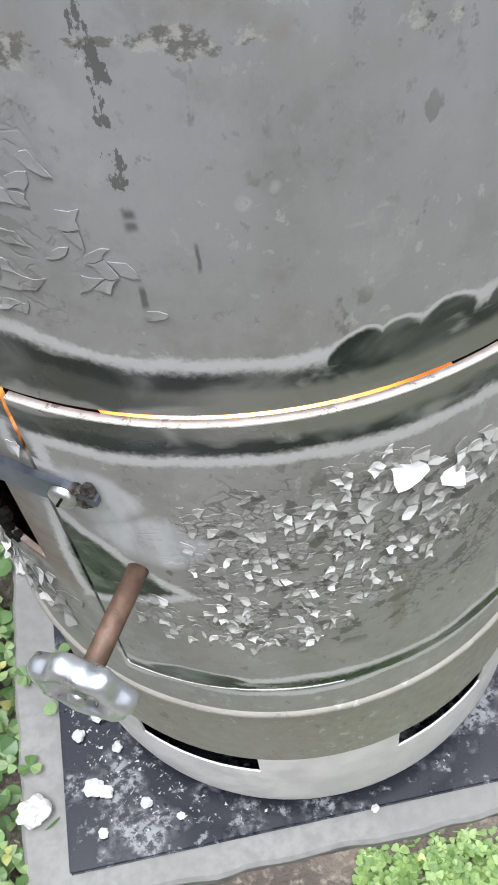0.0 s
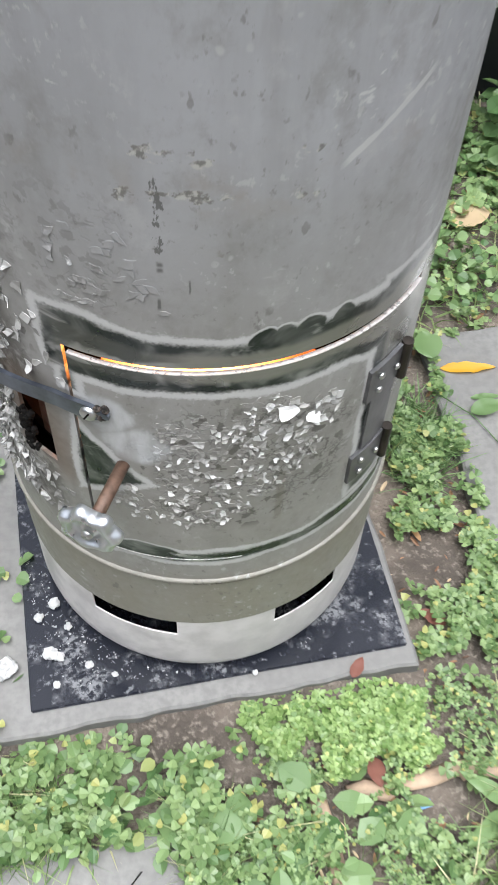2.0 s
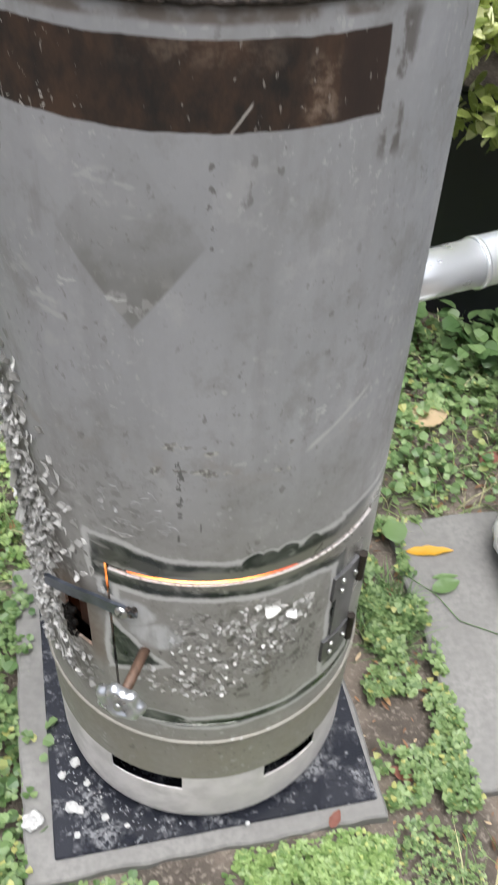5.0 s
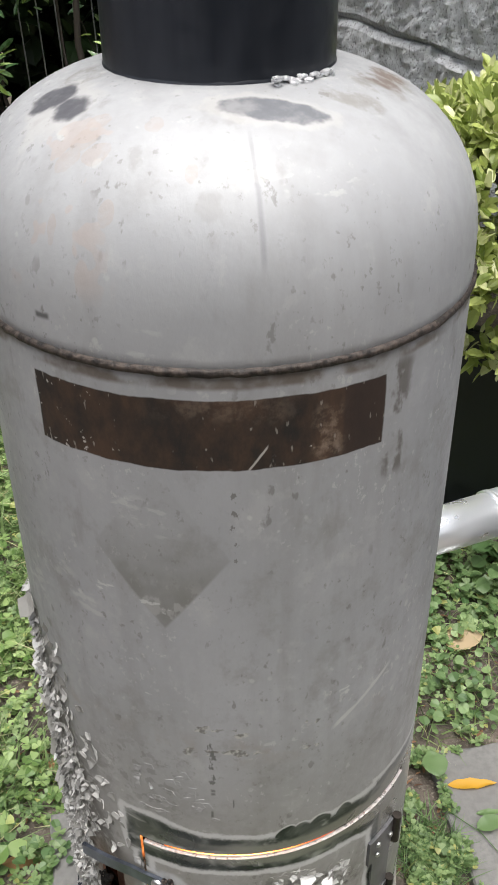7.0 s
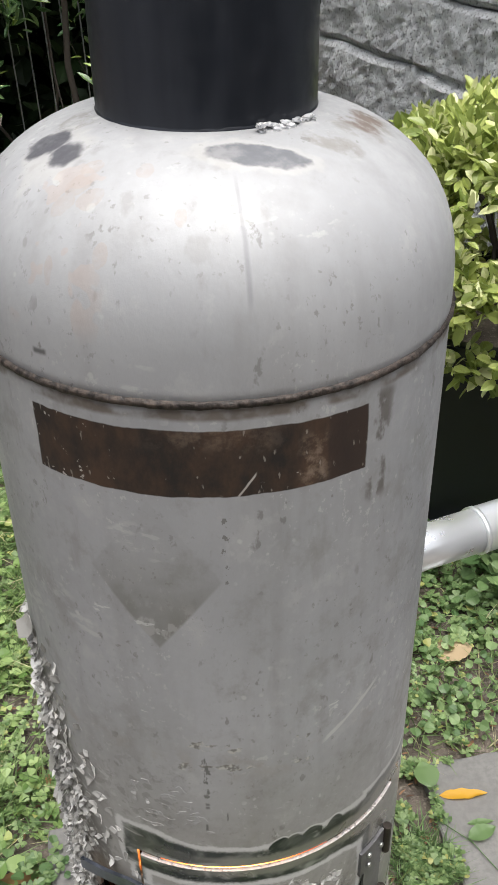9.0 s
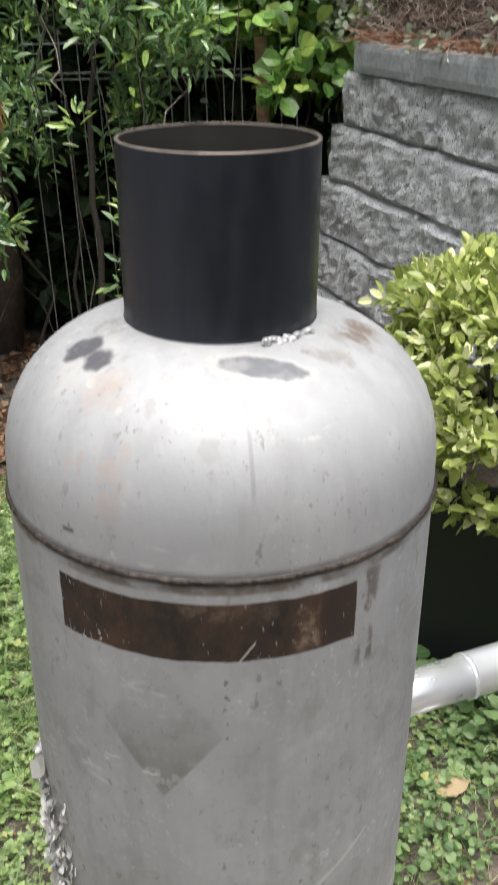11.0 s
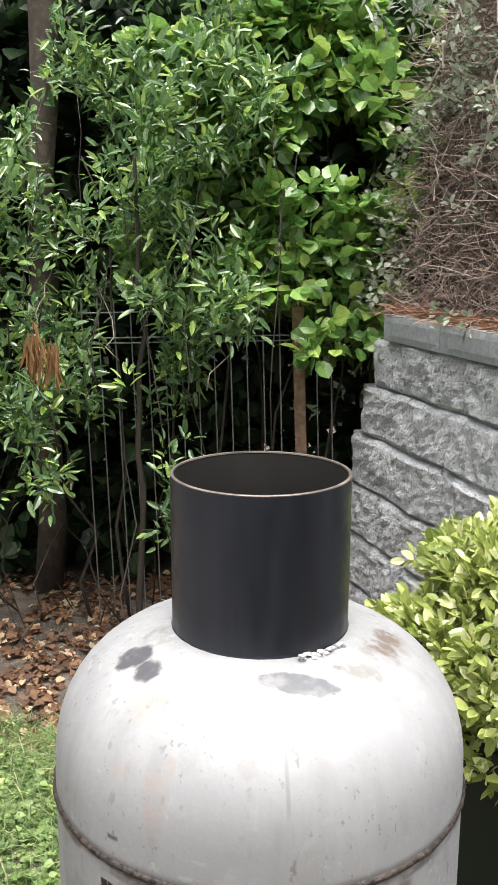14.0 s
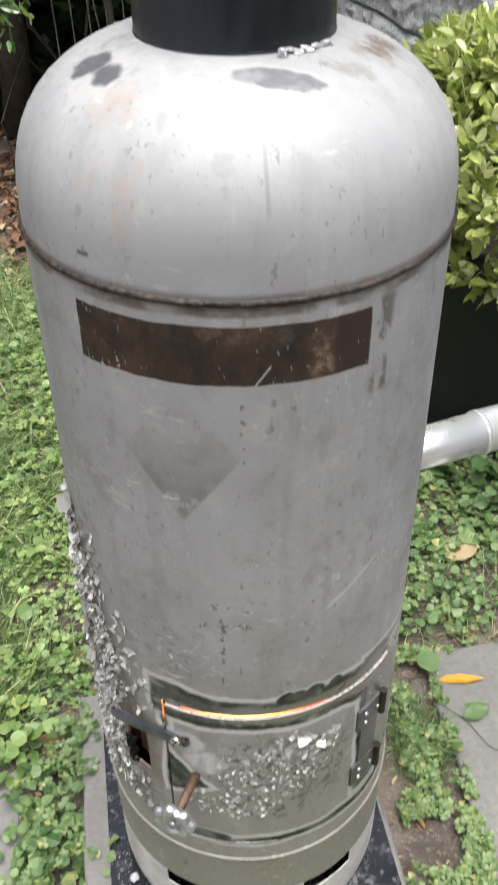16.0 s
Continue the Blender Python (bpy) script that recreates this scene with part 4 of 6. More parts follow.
def latch():
    bm = bmesh.new()
    rows = []
    for k in range(22):
        a = -47 + 29.5 * k / 21
        lift = 0.0022 + 0.010 * max(0, (-30 - a) / 17) ** 1.3
        z = 0.441 - 0.004 * max(0, (-30 - a) / 17)
        h = 0.0075 * (1 if k < 19 else (1 - 0.25 * (k - 18)))
        rows.append([bm.verts.new(polar(a, R + lift + o, z + s * h)) for o, s in ((0, -1), (0.0035, -1), (0.0035, 1), (0, 1))])
    for a, b in zip(rows, rows[1:]):
        for k in range(4):
            bm.faces.new((a[k], a[(k + 1) % 4], b[(k + 1) % 4], b[k]))
    bm.faces.new(rows[0])
    bm.faces.new(rows[-1][::-1])
    me = part("latch_bar", bm, M_BLUED, door, "blued steel latch bar bent away from the wall")
    m = Matrix.Translation(polar(-22, R + 0.0068, 0.441)) @ Matrix.Rotation(radians(-22), 4, "Z") @ Matrix.Rotation(radians(90), 4, "X")
    part("screw", lathe([(0.0001, 0.0026), (0.004, 0.0024), (0.0062, 0.001), (0.0064, -0.002)], 24, m=m), M_SCREW, me, smooth=True)
    part("screw_slot", box_bm(0.009, 0.0013, 0.0006, m @ pose(0, 0, 0.0026, 0, 0, 60)), M_SOOT, me)
    bm = bmesh.new()
    for k in range(9):
        q = m @ Matrix.Translation((0.010 + RNG.uniform(-0.004, 0.007), RNG.uniform(-0.008, 0.008), -0.003))
        bmesh.ops.create_icosphere(bm, subdivisions=1, radius=RNG.uniform(0.0018, 0.0036), matrix=q)
    tagged(part("weld_spatter", bm, M_WELD, me), kind="stuff")


latch()
# burnt catch opening beside the door
bm = shell(np.linspace(-46, -35, 5), [0.343, 0.427], R - 0.016, 0.002)
part("catch_back", bm, M_RUST, body, "rusty plate deep in the catch hole")
bm = bmesh.new()
for k in range(40):
    a = RNG.uniform(-47.0, -42)
    bmesh.ops.create_icosphere(bm, subdivisions=1, radius=RNG.uniform(0.0015, 0.0045), matrix=Matrix.Translation(polar(a, R - 0.001, RNG.uniform(0.335, 0.39))))
tagged(part("burnt_slag", bm, M_SOOT, body, "black lumpy slag round the catch hole"), kind="stuff")

# fire
bm = bmesh.new()
for k in range(80):
    q = Matrix.Translation((RNG.uniform(-0.062, 0.082), RNG.normal(-0.10, 0.026), 0.37 + RNG.uniform(0, 0.07)))
    bmesh.ops.create_icosphere(bm, subdivisions=1, radius=RNG.uniform(0.014, 0.03), matrix=q)
bmesh.ops.delete(bm, geom=[v for v in bm.verts if math.hypot(v.co.x, v.co.y) > 0.178], context="VERTS")
tagged(part("ember_bed", bm, M_FIRE, stove, "glowing orange embers behind the door slot"), kind="stuff")
part("ember_bed_support", lathe([(0.001, 0.335), (0.17, 0.335), (0.17, 0.35), (0.001, 0.35)], 48), M_SOOT, stove)

# chimney pipe
chim = part("chimney_pipe", lathe([(0.0797, 1.122), (0.0797, 1.2695), (0.0767, 1.2695), (0.0775, 1.2690), (0.0775, 1.10), (0.0797, 1.10)], 128, True), M_CHIM, stove, "short black steel chimney pipe")
crisp(chim)
part("inner_wall", lathe([(0.0774, 1.268), (0.0766, 1.268), (0.0766, 1.10), (0.0774, 1.10)], 96, True), M_SOOT, chim, "sooty inside of the pipe", smooth=True)
part("rim", lathe([(0.0797, 1.2692), (0.0798, 1.2700), (0.0794, 1.2704), (0.0769, 1.2704), (0.0766, 1.2690)], 128, True), M_RIM, chim, "worn ground pipe rim")
bm = lathe([(0.0790, 1.122), (0.0806, 1.1285), (0.0803, 1.1305), (0.0795, 1.132)], 160)
for v in bm.verts:
    v.co.z += 0.0012 * noise.noise((v.co.x * 120, v.co.y * 120, 0.2))
part("weld_collar", bm, M_CHIM, chim, smooth=True)
bm = bmesh.new()
for k in range(34):
    a = RNG.uniform(24, 58)
    q = Matrix.Translation(polar(a, RNG.uniform(0.081, 0.0885), 1.131 + RNG.uniform(-0.003, 0.003)))
    bmesh.ops.create_icosphere(bm, subdivisions=1, radius=RNG.uniform(0.0013, 0.0030), matrix=q @ Matrix.Diagonal((1.4, 1.2, 0.7, 1)))
tagged(part("weld_lump", bm, M_WELD_SILVER, chim, "lumpy silver weld at the pipe foot"), kind="stuff")

# side pipe
pd = Vector((0.92, 0.39, 0)).normalized()
p0 = Vector((0.137, 0.128, 0.578))
side = part("side_pipe", tube([p0, p0 + pd * 0.185], 0.0275, 40), M_GALV, stove, "shiny galvanised side pipe with a sleeve joint", smooth=False)
part("pipe_sleeve", tube([p0 + pd * 0.178, p0 + pd * 1.1], 0.0292, 40), M_GALV, side)
part("sleeve_lip", tube([p0 + pd * 0.176, p0 + pd * 0.182], 0.0302, 40), M_GALV, side)
m = Matrix.Translation(p0 + pd * 0.215 + Vector((0.39, -0.92, 0)).normalized() * 0.0285 + Vector((0, 0, -0.003)))
bm = bmesh.new()
bmesh.ops.create_uvsphere(bm, u_segments=10, v_segments=6, radius=0.0042, matrix=m)
part("rivet", bm, M_SCREW, side)
for o in (side, *side.children):
    o.data.polygons.foreach_set("use_smooth", [len(p.vertices) == 4 for p in o.data.polygons])


# paint flakes
def scale_of_paint(corners, r, lift, hang, shrink, curl=2.6):
    """One cracked scale of paint on the wall: a jagged sheet, held at one side and standing off at the other."""
    n = len(corners)
    cs, cz = sum(p[0] for p in corners) / n, sum(p[1] for p in corners) / n
    pts = [((s - cs) * shrink, (z - cz) * shrink) for s, z in corners]
    along = [x * math.sin(hang) + y * math.cos(hang) for x, y in pts]
    hi, lo = max(along), min(along)
    rise = [lift * ((hi - d) / (hi - lo)) ** curl for d in along]
    mid = lift * (hi / (hi - lo)) ** curl
    thick = 0.0003

    def at(x, y, h):
        return polar(math.degrees((cs + x) / R), r + h, cz + y)

    v = [at(x, y, h + thick) for (x, y), h in zip(pts, rise)] + [at(0, 0, mid * 0.9 + thick)]
    v += [at(x, y, h) for (x, y), h in zip(pts, rise)] + [at(0, 0, mid * 0.9)]
    f = [(i, (i + 1) % n, n) for i in range(n)] + [((i + 1) % n + n + 1, i + n + 1, 2 * n + 1) for i in range(n)]
    f += [(i + n + 1, (i + 1) % n + n + 1, (i + 1) % n, i) for i in range(n)]
    return v, f


def crazed(parent, r, span_u, span_z, cell, keep, lift, parts, seed, label, material=M_FLAKES):
    """Paint crazed into scales over a stretch of the wall; the first ones are parts, the rest one mesh."""
    rng = random.Random(seed)
    s0, s1 = radians(span_u[0]) * R, radians(span_u[1]) * R
    nu, nz = int((s1 - s0) / cell), int((span_z[1] - span_z[0]) / cell)
    knot = {(i, j): (s0 + (i + 0.5 * (j % 2) + rng.uniform(-0.30, 0.30)) * cell, span_z[0] + (j + rng.uniform(-0.32, 0.32)) * cell) for i in range(nu + 2) for j in range(nz + 2)}
    split = {}

    def middle(p, q):
        k = (min(p, q), max(p, q))
        if k not in split:
            a, b = knot[p], knot[q]
            split[k] = ((a[0] + b[0]) / 2 + rng.uniform(-0.2, 0.2) * cell, (a[1] + b[1]) / 2 + rng.uniform(-0.2, 0.2) * cell)
        return split[k]

    kept = []
    for i in range(nu):
        for j in range(nz):
            ring = [(i, j), (i + 1, j), (i + 1, j + 1), (i, j + 1)]
            c = []
            for p, q in zip(ring, ring[1:] + ring[:1]):
                c += [knot[p], middle(p, q)]
            a, z = math.degrees(sum(p[0] for p in c) / 8 / R), sum(p[1] for p in c) / 8
            if rng.random() < keep(a, z):
                kept.append((c, cell * lift(a, z, rng), rng.gauss(0, 0.75), rng.uniform(0.70, 1.0)))
    kept.sort(key=lambda q: -q[1])
    vs, fs = [], []
    for k, (c, up, hang, shrink) in enumerate(kept):
        v, f = scale_of_paint(c, r, up, hang, shrink)
        if k < parts:
            mesh_ob("paint_flake", v, f, M_FLAKE, parent)
        else:
            o = len(vs)
            vs += v
            fs += [tuple(q + o for q in g) for g in f]
    if vs:
        tagged(mesh_ob("flake_rubble", vs, fs, material, parent), label, kind="stuff")


def coarse_zone(a, z):
    return math.hypot((a - 25) / 11.5, (z - 0.430 - (a - 25) * 0.0012) / 0.027) < 1


def door_keep(a, z):
    top = np.interp(a, (-12, 1, 13, 18, 24, 32, 37), (0.456, 0.455, 0.464, 0.468, 0.458, 0.450, 0.440))
    low = np.interp(a, (-22, -7, 8, 17, 25, 31, 37), (0.316, 0.300, 0.302, 0.336, 0.360, 0.385, 0.425))
    if not low < z < top or a > 37 or a < -21 or (a < -8.5 and z > 0.356) or (a < -1 and z > 0.44):
        return 0
    edge = min(1.0, (z - low) / 0.012, (top - z) / 0.008)
    return edge * (0.62 + 0.85 * noise.noise((a * 0.17, z * 48, 2.0)))


def belly_keep(a, z):
    return 0.30 * max(0.0, 1 + 1.2 * noise.noise((a * 0.2, z * 40, 8.0))) * (a < -4 - (z - 0.55) * 130)


def flank_edge(a, z):
    return -36 - max(0, z - 0.45) * 95 + noise.noise((z * 14, 0, 0)) * 7 - max(0, 0.36 - z) * 60 - a


def flank_keep(a, z):
    if HATCH[0] - 2 < a < HATCH[1] + 9 and HATCH[2] - 0.02 < z < HATCH[3] + 0.03:
        return 0
    e = flank_edge(a, z)
    return (0.8 if e > 4 else 0.28 if e > -9 else 0) * (0.9 + noise.noise((a * 0.1, z * 22, 5.0)))


def small_lift(a, z, rng):
    return 0.05 + 0.62 * rng.random() ** 2.0


crazed(door, R + 0.0012, (-21, 37), (0.30, 0.47), 0.0040, lambda a, z: 0 if coarse_zone(a, z) else door_keep(a, z), small_lift, 200, 5, "small curled scales of grey paint", M_TANK)
crazed(door, R + 0.0012, (12, 40), (0.38, 0.47), 0.0068, lambda a, z: 1.1 * door_keep(a, z) if coarse_zone(a, z) else 0, lambda a, z, rng: 0.10 + 0.32 * rng.random(), 90, 6, "broad curled scales of pale paint", M_TANK)
crazed(body, R, (-27, -4), (0.545, 0.61), 0.0062, belly_keep, lambda a, z, rng: 0.03 + 0.24 * rng.random() ** 1.5, 0, 7, "thin blisters of lifting paint", M_TANK)
crazed(body, R, (-125, -27), (0.26, 0.70), 0.0072, flank_keep, lambda a, z, rng: (0.12 + 0.75 * rng.random() ** 1.6) * (1.5 if a < -55 else 1.0), 298, 8, "thick crust of peeling paint scales")
crazed(body, R + 0.002, (-125, -33), (0.27, 0.69), 0.0042, lambda a, z: 0.4 * flank_keep(a, z) * (flank_edge(a, z) > 2), lambda a, z, rng: 0.3 + 1.0 * rng.random() ** 2, 0, 9, "loose crumbs of paint standing off the crust")
for k, (a, z, size) in enumerate(((20.5, 0.4435, 0.0125), (27.3, 0.4270, 0.0085))):
    rng = random.Random(40 + k)
    outline = [(radians(a) * R + size * rng.uniform(0.50, 0.88) * math.cos(q), z + size * rng.uniform(0.34, 0.66) * math.sin(q)) for q in (2 * math.pi * i / 11 for i in range(11))]
    v, f = scale_of_paint(outline, R + 0.0012, 0.0058, 0.1, 1.0)
    mesh_ob("paint_flake", v, f, M_SKYLITFLAKE, door)


rng = random.Random(71)
for k in range(34):
    a, z, size = rng.uniform(-98, -62), rng.uniform(0.40, 0.725), rng.uniform(0.007, 0.015)
    if flank_edge(a, z) < 4:
        continue
    outline = [(radians(a) * R + size * rng.uniform(0.6, 1.0) * math.cos(q), z + size * rng.uniform(0.5, 0.9) * math.sin(q)) for q in (2 * math.pi * i / 9 for i in range(9))]
    v, f = scale_of_paint(outline, R + 0.002, size * rng.uniform(0.5, 0.95), rng.gauss(0, 0.6), 1.0, 1.6)
    mesh_ob("paint_flake", v, f, M_SKYLITFLAKE if k % 3 == 0 else M_FLAKE, body)


# ash crumbs on the plate and ground
def chunk(name, x, y, z, size, label, squash=0.6):
    bm = bmesh.new()
    bmesh.ops.create_icosphere(bm, subdivisions=3, radius=size)
    for v in bm.verts:
        v.co *= 1 + 0.5 * noise.noise(v.co * (1.9 / size) + Vector((x * 50, y * 50, 0)))
        v.co.z *= squash
    lowest = min(v.co.z for v in bm.verts)
    ob = part(name, bm, M_CHUNK)
    ob.location = (x, y, z - lowest)
    return tagged(ob, label, "ash chunk", "ash chunks")


CHUNKS = [(-0.160, -0.168, 0.0, 0.0078), (-0.150, -0.171, 0.0, 0.0055), (-0.118, -0.180, 0.0, 0.0045), (-0.178, -0.125, 0.0, 0.005), (-0.163, -0.108, 0.0, 0.006),
          (-0.145, -0.135, 0.0, 0.004), (-0.150, -0.202, 0.0, 0.004), (-0.09, -0.190, 0.0, 0.003), (0.06, -0.188, 0.0, 0.003)]
for x, y, z, s in CHUNKS:
    chunk("ash_chunk", x, y, z, s, "small white ash crumb on the black plate")
chunk("ash_chunk", -0.207, -0.185, -0.004, 0.012, "larger white chunk on the paver edge")
chunk("ash_chunk", -0.105, -0.42, -0.053, 0.006, "white crumb on the cracked slab")
vs, fs = [], []
for k in range(420):
    a, rr = RNG.uniform(-75, 40), 0.188 + abs(RNG.normal(0, 0.03))
    p = polar(a, rr, 0.0)
    if not inside_rect(np.array([[p.x, p.y]]), -0.012, 0.016, 0.2, 0.2, 10.6)[0]:
        continue
    s = RNG.uniform(0.0006, 0.0022)
    o = len(vs)
    vs += [(p.x + s * RNG.uniform(-1, 1), p.y + s * RNG.uniform(-1, 1), 0.0004) for _ in range(3)] + [(p.x, p.y, s * 0.9)]
    fs += [(o, o + 1, o + 3), (o + 1, o + 2, o + 3), (o + 2, o, o + 3)]
tagged(mesh_ob("ash_dust", vs, fs, M_CHUNK), "scattered white ash dust on the plate", "ash", kind="stuff")

# ---------------------------------------------------------------- retaining wall
W0, WD = np.array((0.391, 2.5)), np.array((0.267, -0.7)) / 0.7492
WN = np.array((-0.934, -0.356))
wall = empty("retaining_wall", "grey split-face concrete block retaining wall with smooth caps", "wall", kind="structure")


def block(name, s0, s1, z0, z1, push, material, depth=0.22, rough=0.02, parent=None, nx=10, nz=7):
    """One block of the wall: rough bulging face, flat sides."""
    vs, fs = [], []
    seed = s0 * 7.7 + z0 * 3.1
    for j in range(nz + 1):
        for i in range(nx + 1):
            u, w = i / nx, j / nz
            s, z = s0 + (s1 - s0) * u, z0 + (z1 - z0) * w
            e = min(u, 1 - u) * (s1 - s0)
            f = min(w, 1 - w) * (z1 - z0)
            bulge = push + (rough * (min(1, e / 0.010) * min(1, f / 0.009)) ** 0.5 * (0.8 + 0.5 * noise.noise((s * 9 + seed, z * 12, seed)) + 0.5 * noise.noise((s * 31 + z * 18, z * 34 - s * 12, seed))) if rough else (0.0 if min(e, f) > 1e-6 else -0.004))
            if rough:
                z += 0.022 * noise.noise((s * 4.5, round(z0 + (z1 - z0) * w, 1) * 3, 0.5)) * abs(2 * w - 1) * (z0 > 0)
            p = W0 + WD * s + WN * bulge
            vs.append((p[0], p[1], z))
    n = (nx + 1) * (nz + 1)
    for j, i in ((0, 0), (0, nx), (nz, nx), (nz, 0)):
        x, y, z = vs[j * (nx + 1) + i]
        vs.append((x - WN[0] * (depth + push), y - WN[1] * (depth + push), z))
    for j in range(nz):
        for i in range(nx):
            a = j * (nx + 1) + i
            fs.append((a, a + 1, a + nx + 2, a + nx + 1))
    b0, b1, b2, b3 = n, n + 1, n + 2, n + 3
    bottom = [i for i in range(nx + 1)]
    top = [nz * (nx + 1) + i for i in range(nx + 1)]
    left = [j * (nx + 1) for j in range(nz + 1)]
    right = [j * (nx + 1) + nx for j in range(nz + 1)]
    fs += [tuple(bottom[::-1] + [b0, b1]), tuple(top + [b2, b3]), tuple(left + [b3, b0]), tuple(right[::-1] + [b1, b2]), (b1, b0, b3, b2)]
    ob = mesh_ob(name, vs, fs, material, parent)
    return ob


rngw = random.Random(3)
COURSES = [1.112, 0.930, 0.742, 0.535, 0.335, 0.140, -0.10]
ENDS = [-0.12, -0.21, -0.275, -0.30, -0.30, -0.30]
JOINTS = [[0.092, 0.495], [0.42, 0.86], [0.40, 0.84], [-0.03, 0.40], [0.18, 0.62], [0.0, 0.42]]
for c, (z1, z0) in enumerate(zip(COURSES, COURSES[1:])):
    stops = [ENDS[c]] + JOINTS[c]
    while stops[-1] < 2.6:
        stops.append(stops[-1] + rngw.uniform(0.38, 0.48))
    for a, b in zip(stops, stops[1:]):
        block("block", a + 0.002, b - 0.002, z0 + 0.001, z1 - 0.002, 0.006 * c, M_STONE, 0.2, 0.020, wall, 24, 11)
for k in range(6):
    a = [-0.02, 0.365, 0.83, 1.29, 1.75, 2.2][k]
    b = [0.365, 0.83, 1.29, 1.75, 2.2, 2.65][k]
    block("cap_block", a + 0.001, b - 0.001, 1.114, 1.203, 0.03, M_CAP, 0.28, 0.0, wall, 6, 4)
# earth behind the wall
p1, p2 = W0 + WD * -0.08 - WN * 0.1, W0 + WD * 2.6 - WN * 0.1
q1, q2 = p1 - WN * 4, p2 - WN * 4
terr = mesh_ob("ground_terrace", [(*p1, 1.16), (*p2, 1.16), (*q2, 1.5), (*q1, 1.5), (*p1, -0.1), (*p2, -0.1), (*q2, -0.1), (*q1, -0.1)],
               [(0, 1, 2, 3), (4, 5, 1, 0), (5, 6, 2, 1), (6, 7, 3, 2), (7, 4, 0, 3)], M_SOIL)
tagged(terr, "raised bed of brown earth behind the wall", "ground", kind="structure")

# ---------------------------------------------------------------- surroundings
# Added ring that closes off the sky; its uneven height shapes the light.
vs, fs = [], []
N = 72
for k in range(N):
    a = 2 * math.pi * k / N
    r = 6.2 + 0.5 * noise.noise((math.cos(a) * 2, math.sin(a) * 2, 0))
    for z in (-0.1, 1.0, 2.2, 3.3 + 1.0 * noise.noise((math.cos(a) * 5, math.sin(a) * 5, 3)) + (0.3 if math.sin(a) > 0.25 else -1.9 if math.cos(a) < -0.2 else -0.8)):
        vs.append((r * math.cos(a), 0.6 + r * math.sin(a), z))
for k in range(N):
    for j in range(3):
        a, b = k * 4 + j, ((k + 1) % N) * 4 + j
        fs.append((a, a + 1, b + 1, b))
tagged(mesh_ob("backdrop", vs, fs, M_HEDGEBACK, smooth=True), "added backdrop ring, coloured dark for the shade of greenery", "backdrop", kind="structure")

# Unseen wall added behind the camera; it blocks sky light from the front.
closing = box_bm(12, 0.2, 3.0, pose(0, -4.4, 1.4))
tagged(part("wall_south", closing, M_SKYBLOCK), "plain unseen wall added to block sky light from the south", "wall", kind="structure")
# wire fence with a timber post
fence = empty("wire_fence", "galvanised mesh fence panel half hidden by shrubs", "fence")
FY = 2.72
for k in range(13):
    x = 0.03 - 0.062 * k
    lean = 0.04
    part("upright_wire", tube([(x, FY, GZ - 0.01), (x - lean, FY, 1.215 - 0.02 * math.sin(k))], 0.0028, 5), M_WIRE, fence)
for z in (1.085, 1.105, 1.20):
    part("cross_wire", tube([(0.03, FY - 0.004, z), (-0.4, FY - 0.006, z - 0.01), (-0.75, FY - 0.004, z - 0.02)], 0.0028, 5), M_WIRE, fence)
for x in (0.155, 0.21):
    part("upright_wire", tube([(x + 0.02, FY + 0.02, GZ), (x - 0.03, FY + 0.02, 1.25)], 0.0028, 5), M_WIRE, fence)
part("fence_post", box_bm(0.044, 0.045, 1.30, pose(0.085, FY + 0.035, 0.56, 0, -2.2, 0), 0.004), M_POST, fence, "weathered brown timber post")


def shrub(name, label, stems, crown_sets, material, category="shrub"):
    sh = empty(name, label, category)
    for pts, r in stems:
        part("stem", tube(pts, r, 7, 0.35), M_TWIG, sh, smooth=True)
    for sets in crown_sets:
        ob = leaf_mesh("crown", sets, material, sh)
    return sh


def wander(a, b, n, amp, seed):
    a, b = Vector(a), Vector(b)
    return [a.lerp(b, i / n) + amp * Vector((noise.noise((seed, i * 0.7, 0)), noise.noise((seed, i * 0.7, 9)), 0.4 * noise.noise((seed, i * 0.7, 5)))) for i in range(n + 1)]


def field(n, x, y, z, keep):
    p = np.stack([RNG.uniform(*x, n), RNG.uniform(*y, n), RNG.uniform(*z, n)], 1)
    dens = np.array([noise.noise((q[0] * 3.2, q[1] * 3.2, q[2] * 3.2)) for q in p])
    return p[keep(p, dens)]


# shrub with narrow leaves
c = field(16000, (-1.6, 0.05), (2.0, 3.3), (0.1, 2.4), lambda p, d: np.abs(p[:, 1] - 2.42 - 0.3 * np.clip(p[:, 2] - 0.5, 0, 3) - 0.45 * d) < 0.27) 
c = c[(lambda p, d: (d > 0.13 + 0.65 * np.clip(1.0 - p[:, 2], 0, 1) * 1.35 + 0.55 * np.clip(p[:, 0] + 0.35, 0, 1)) & ~((p[:, 0] > -0.30) & (p[:, 2] < 1.13)) & (p[:, 2] > 0.12) & ~((p[:, 0] < -0.86) & (p[:, 2] > 1.95)))(c, np.array([noise.noise((q[0] * 4.2, q[1] * 4.2, q[2] * 4.2 + 7)) for q in c]))]
shrub("shrub", "dense shrub with narrow dark glossy leaves", [(wander((-0.75 + 0.16 * k, 2.72, GZ), (-0.95 + 0.26 * k, 2.75 + 0.1 * (k % 3), 1.5 + 0.25 * (k % 4)), 9, 0.12, k), 0.008) for k in range(7)],
      [[sprays(c, 9, 0.065, (0.032, 0.074), "lance", fold=0.22)]], M_OLIVE)
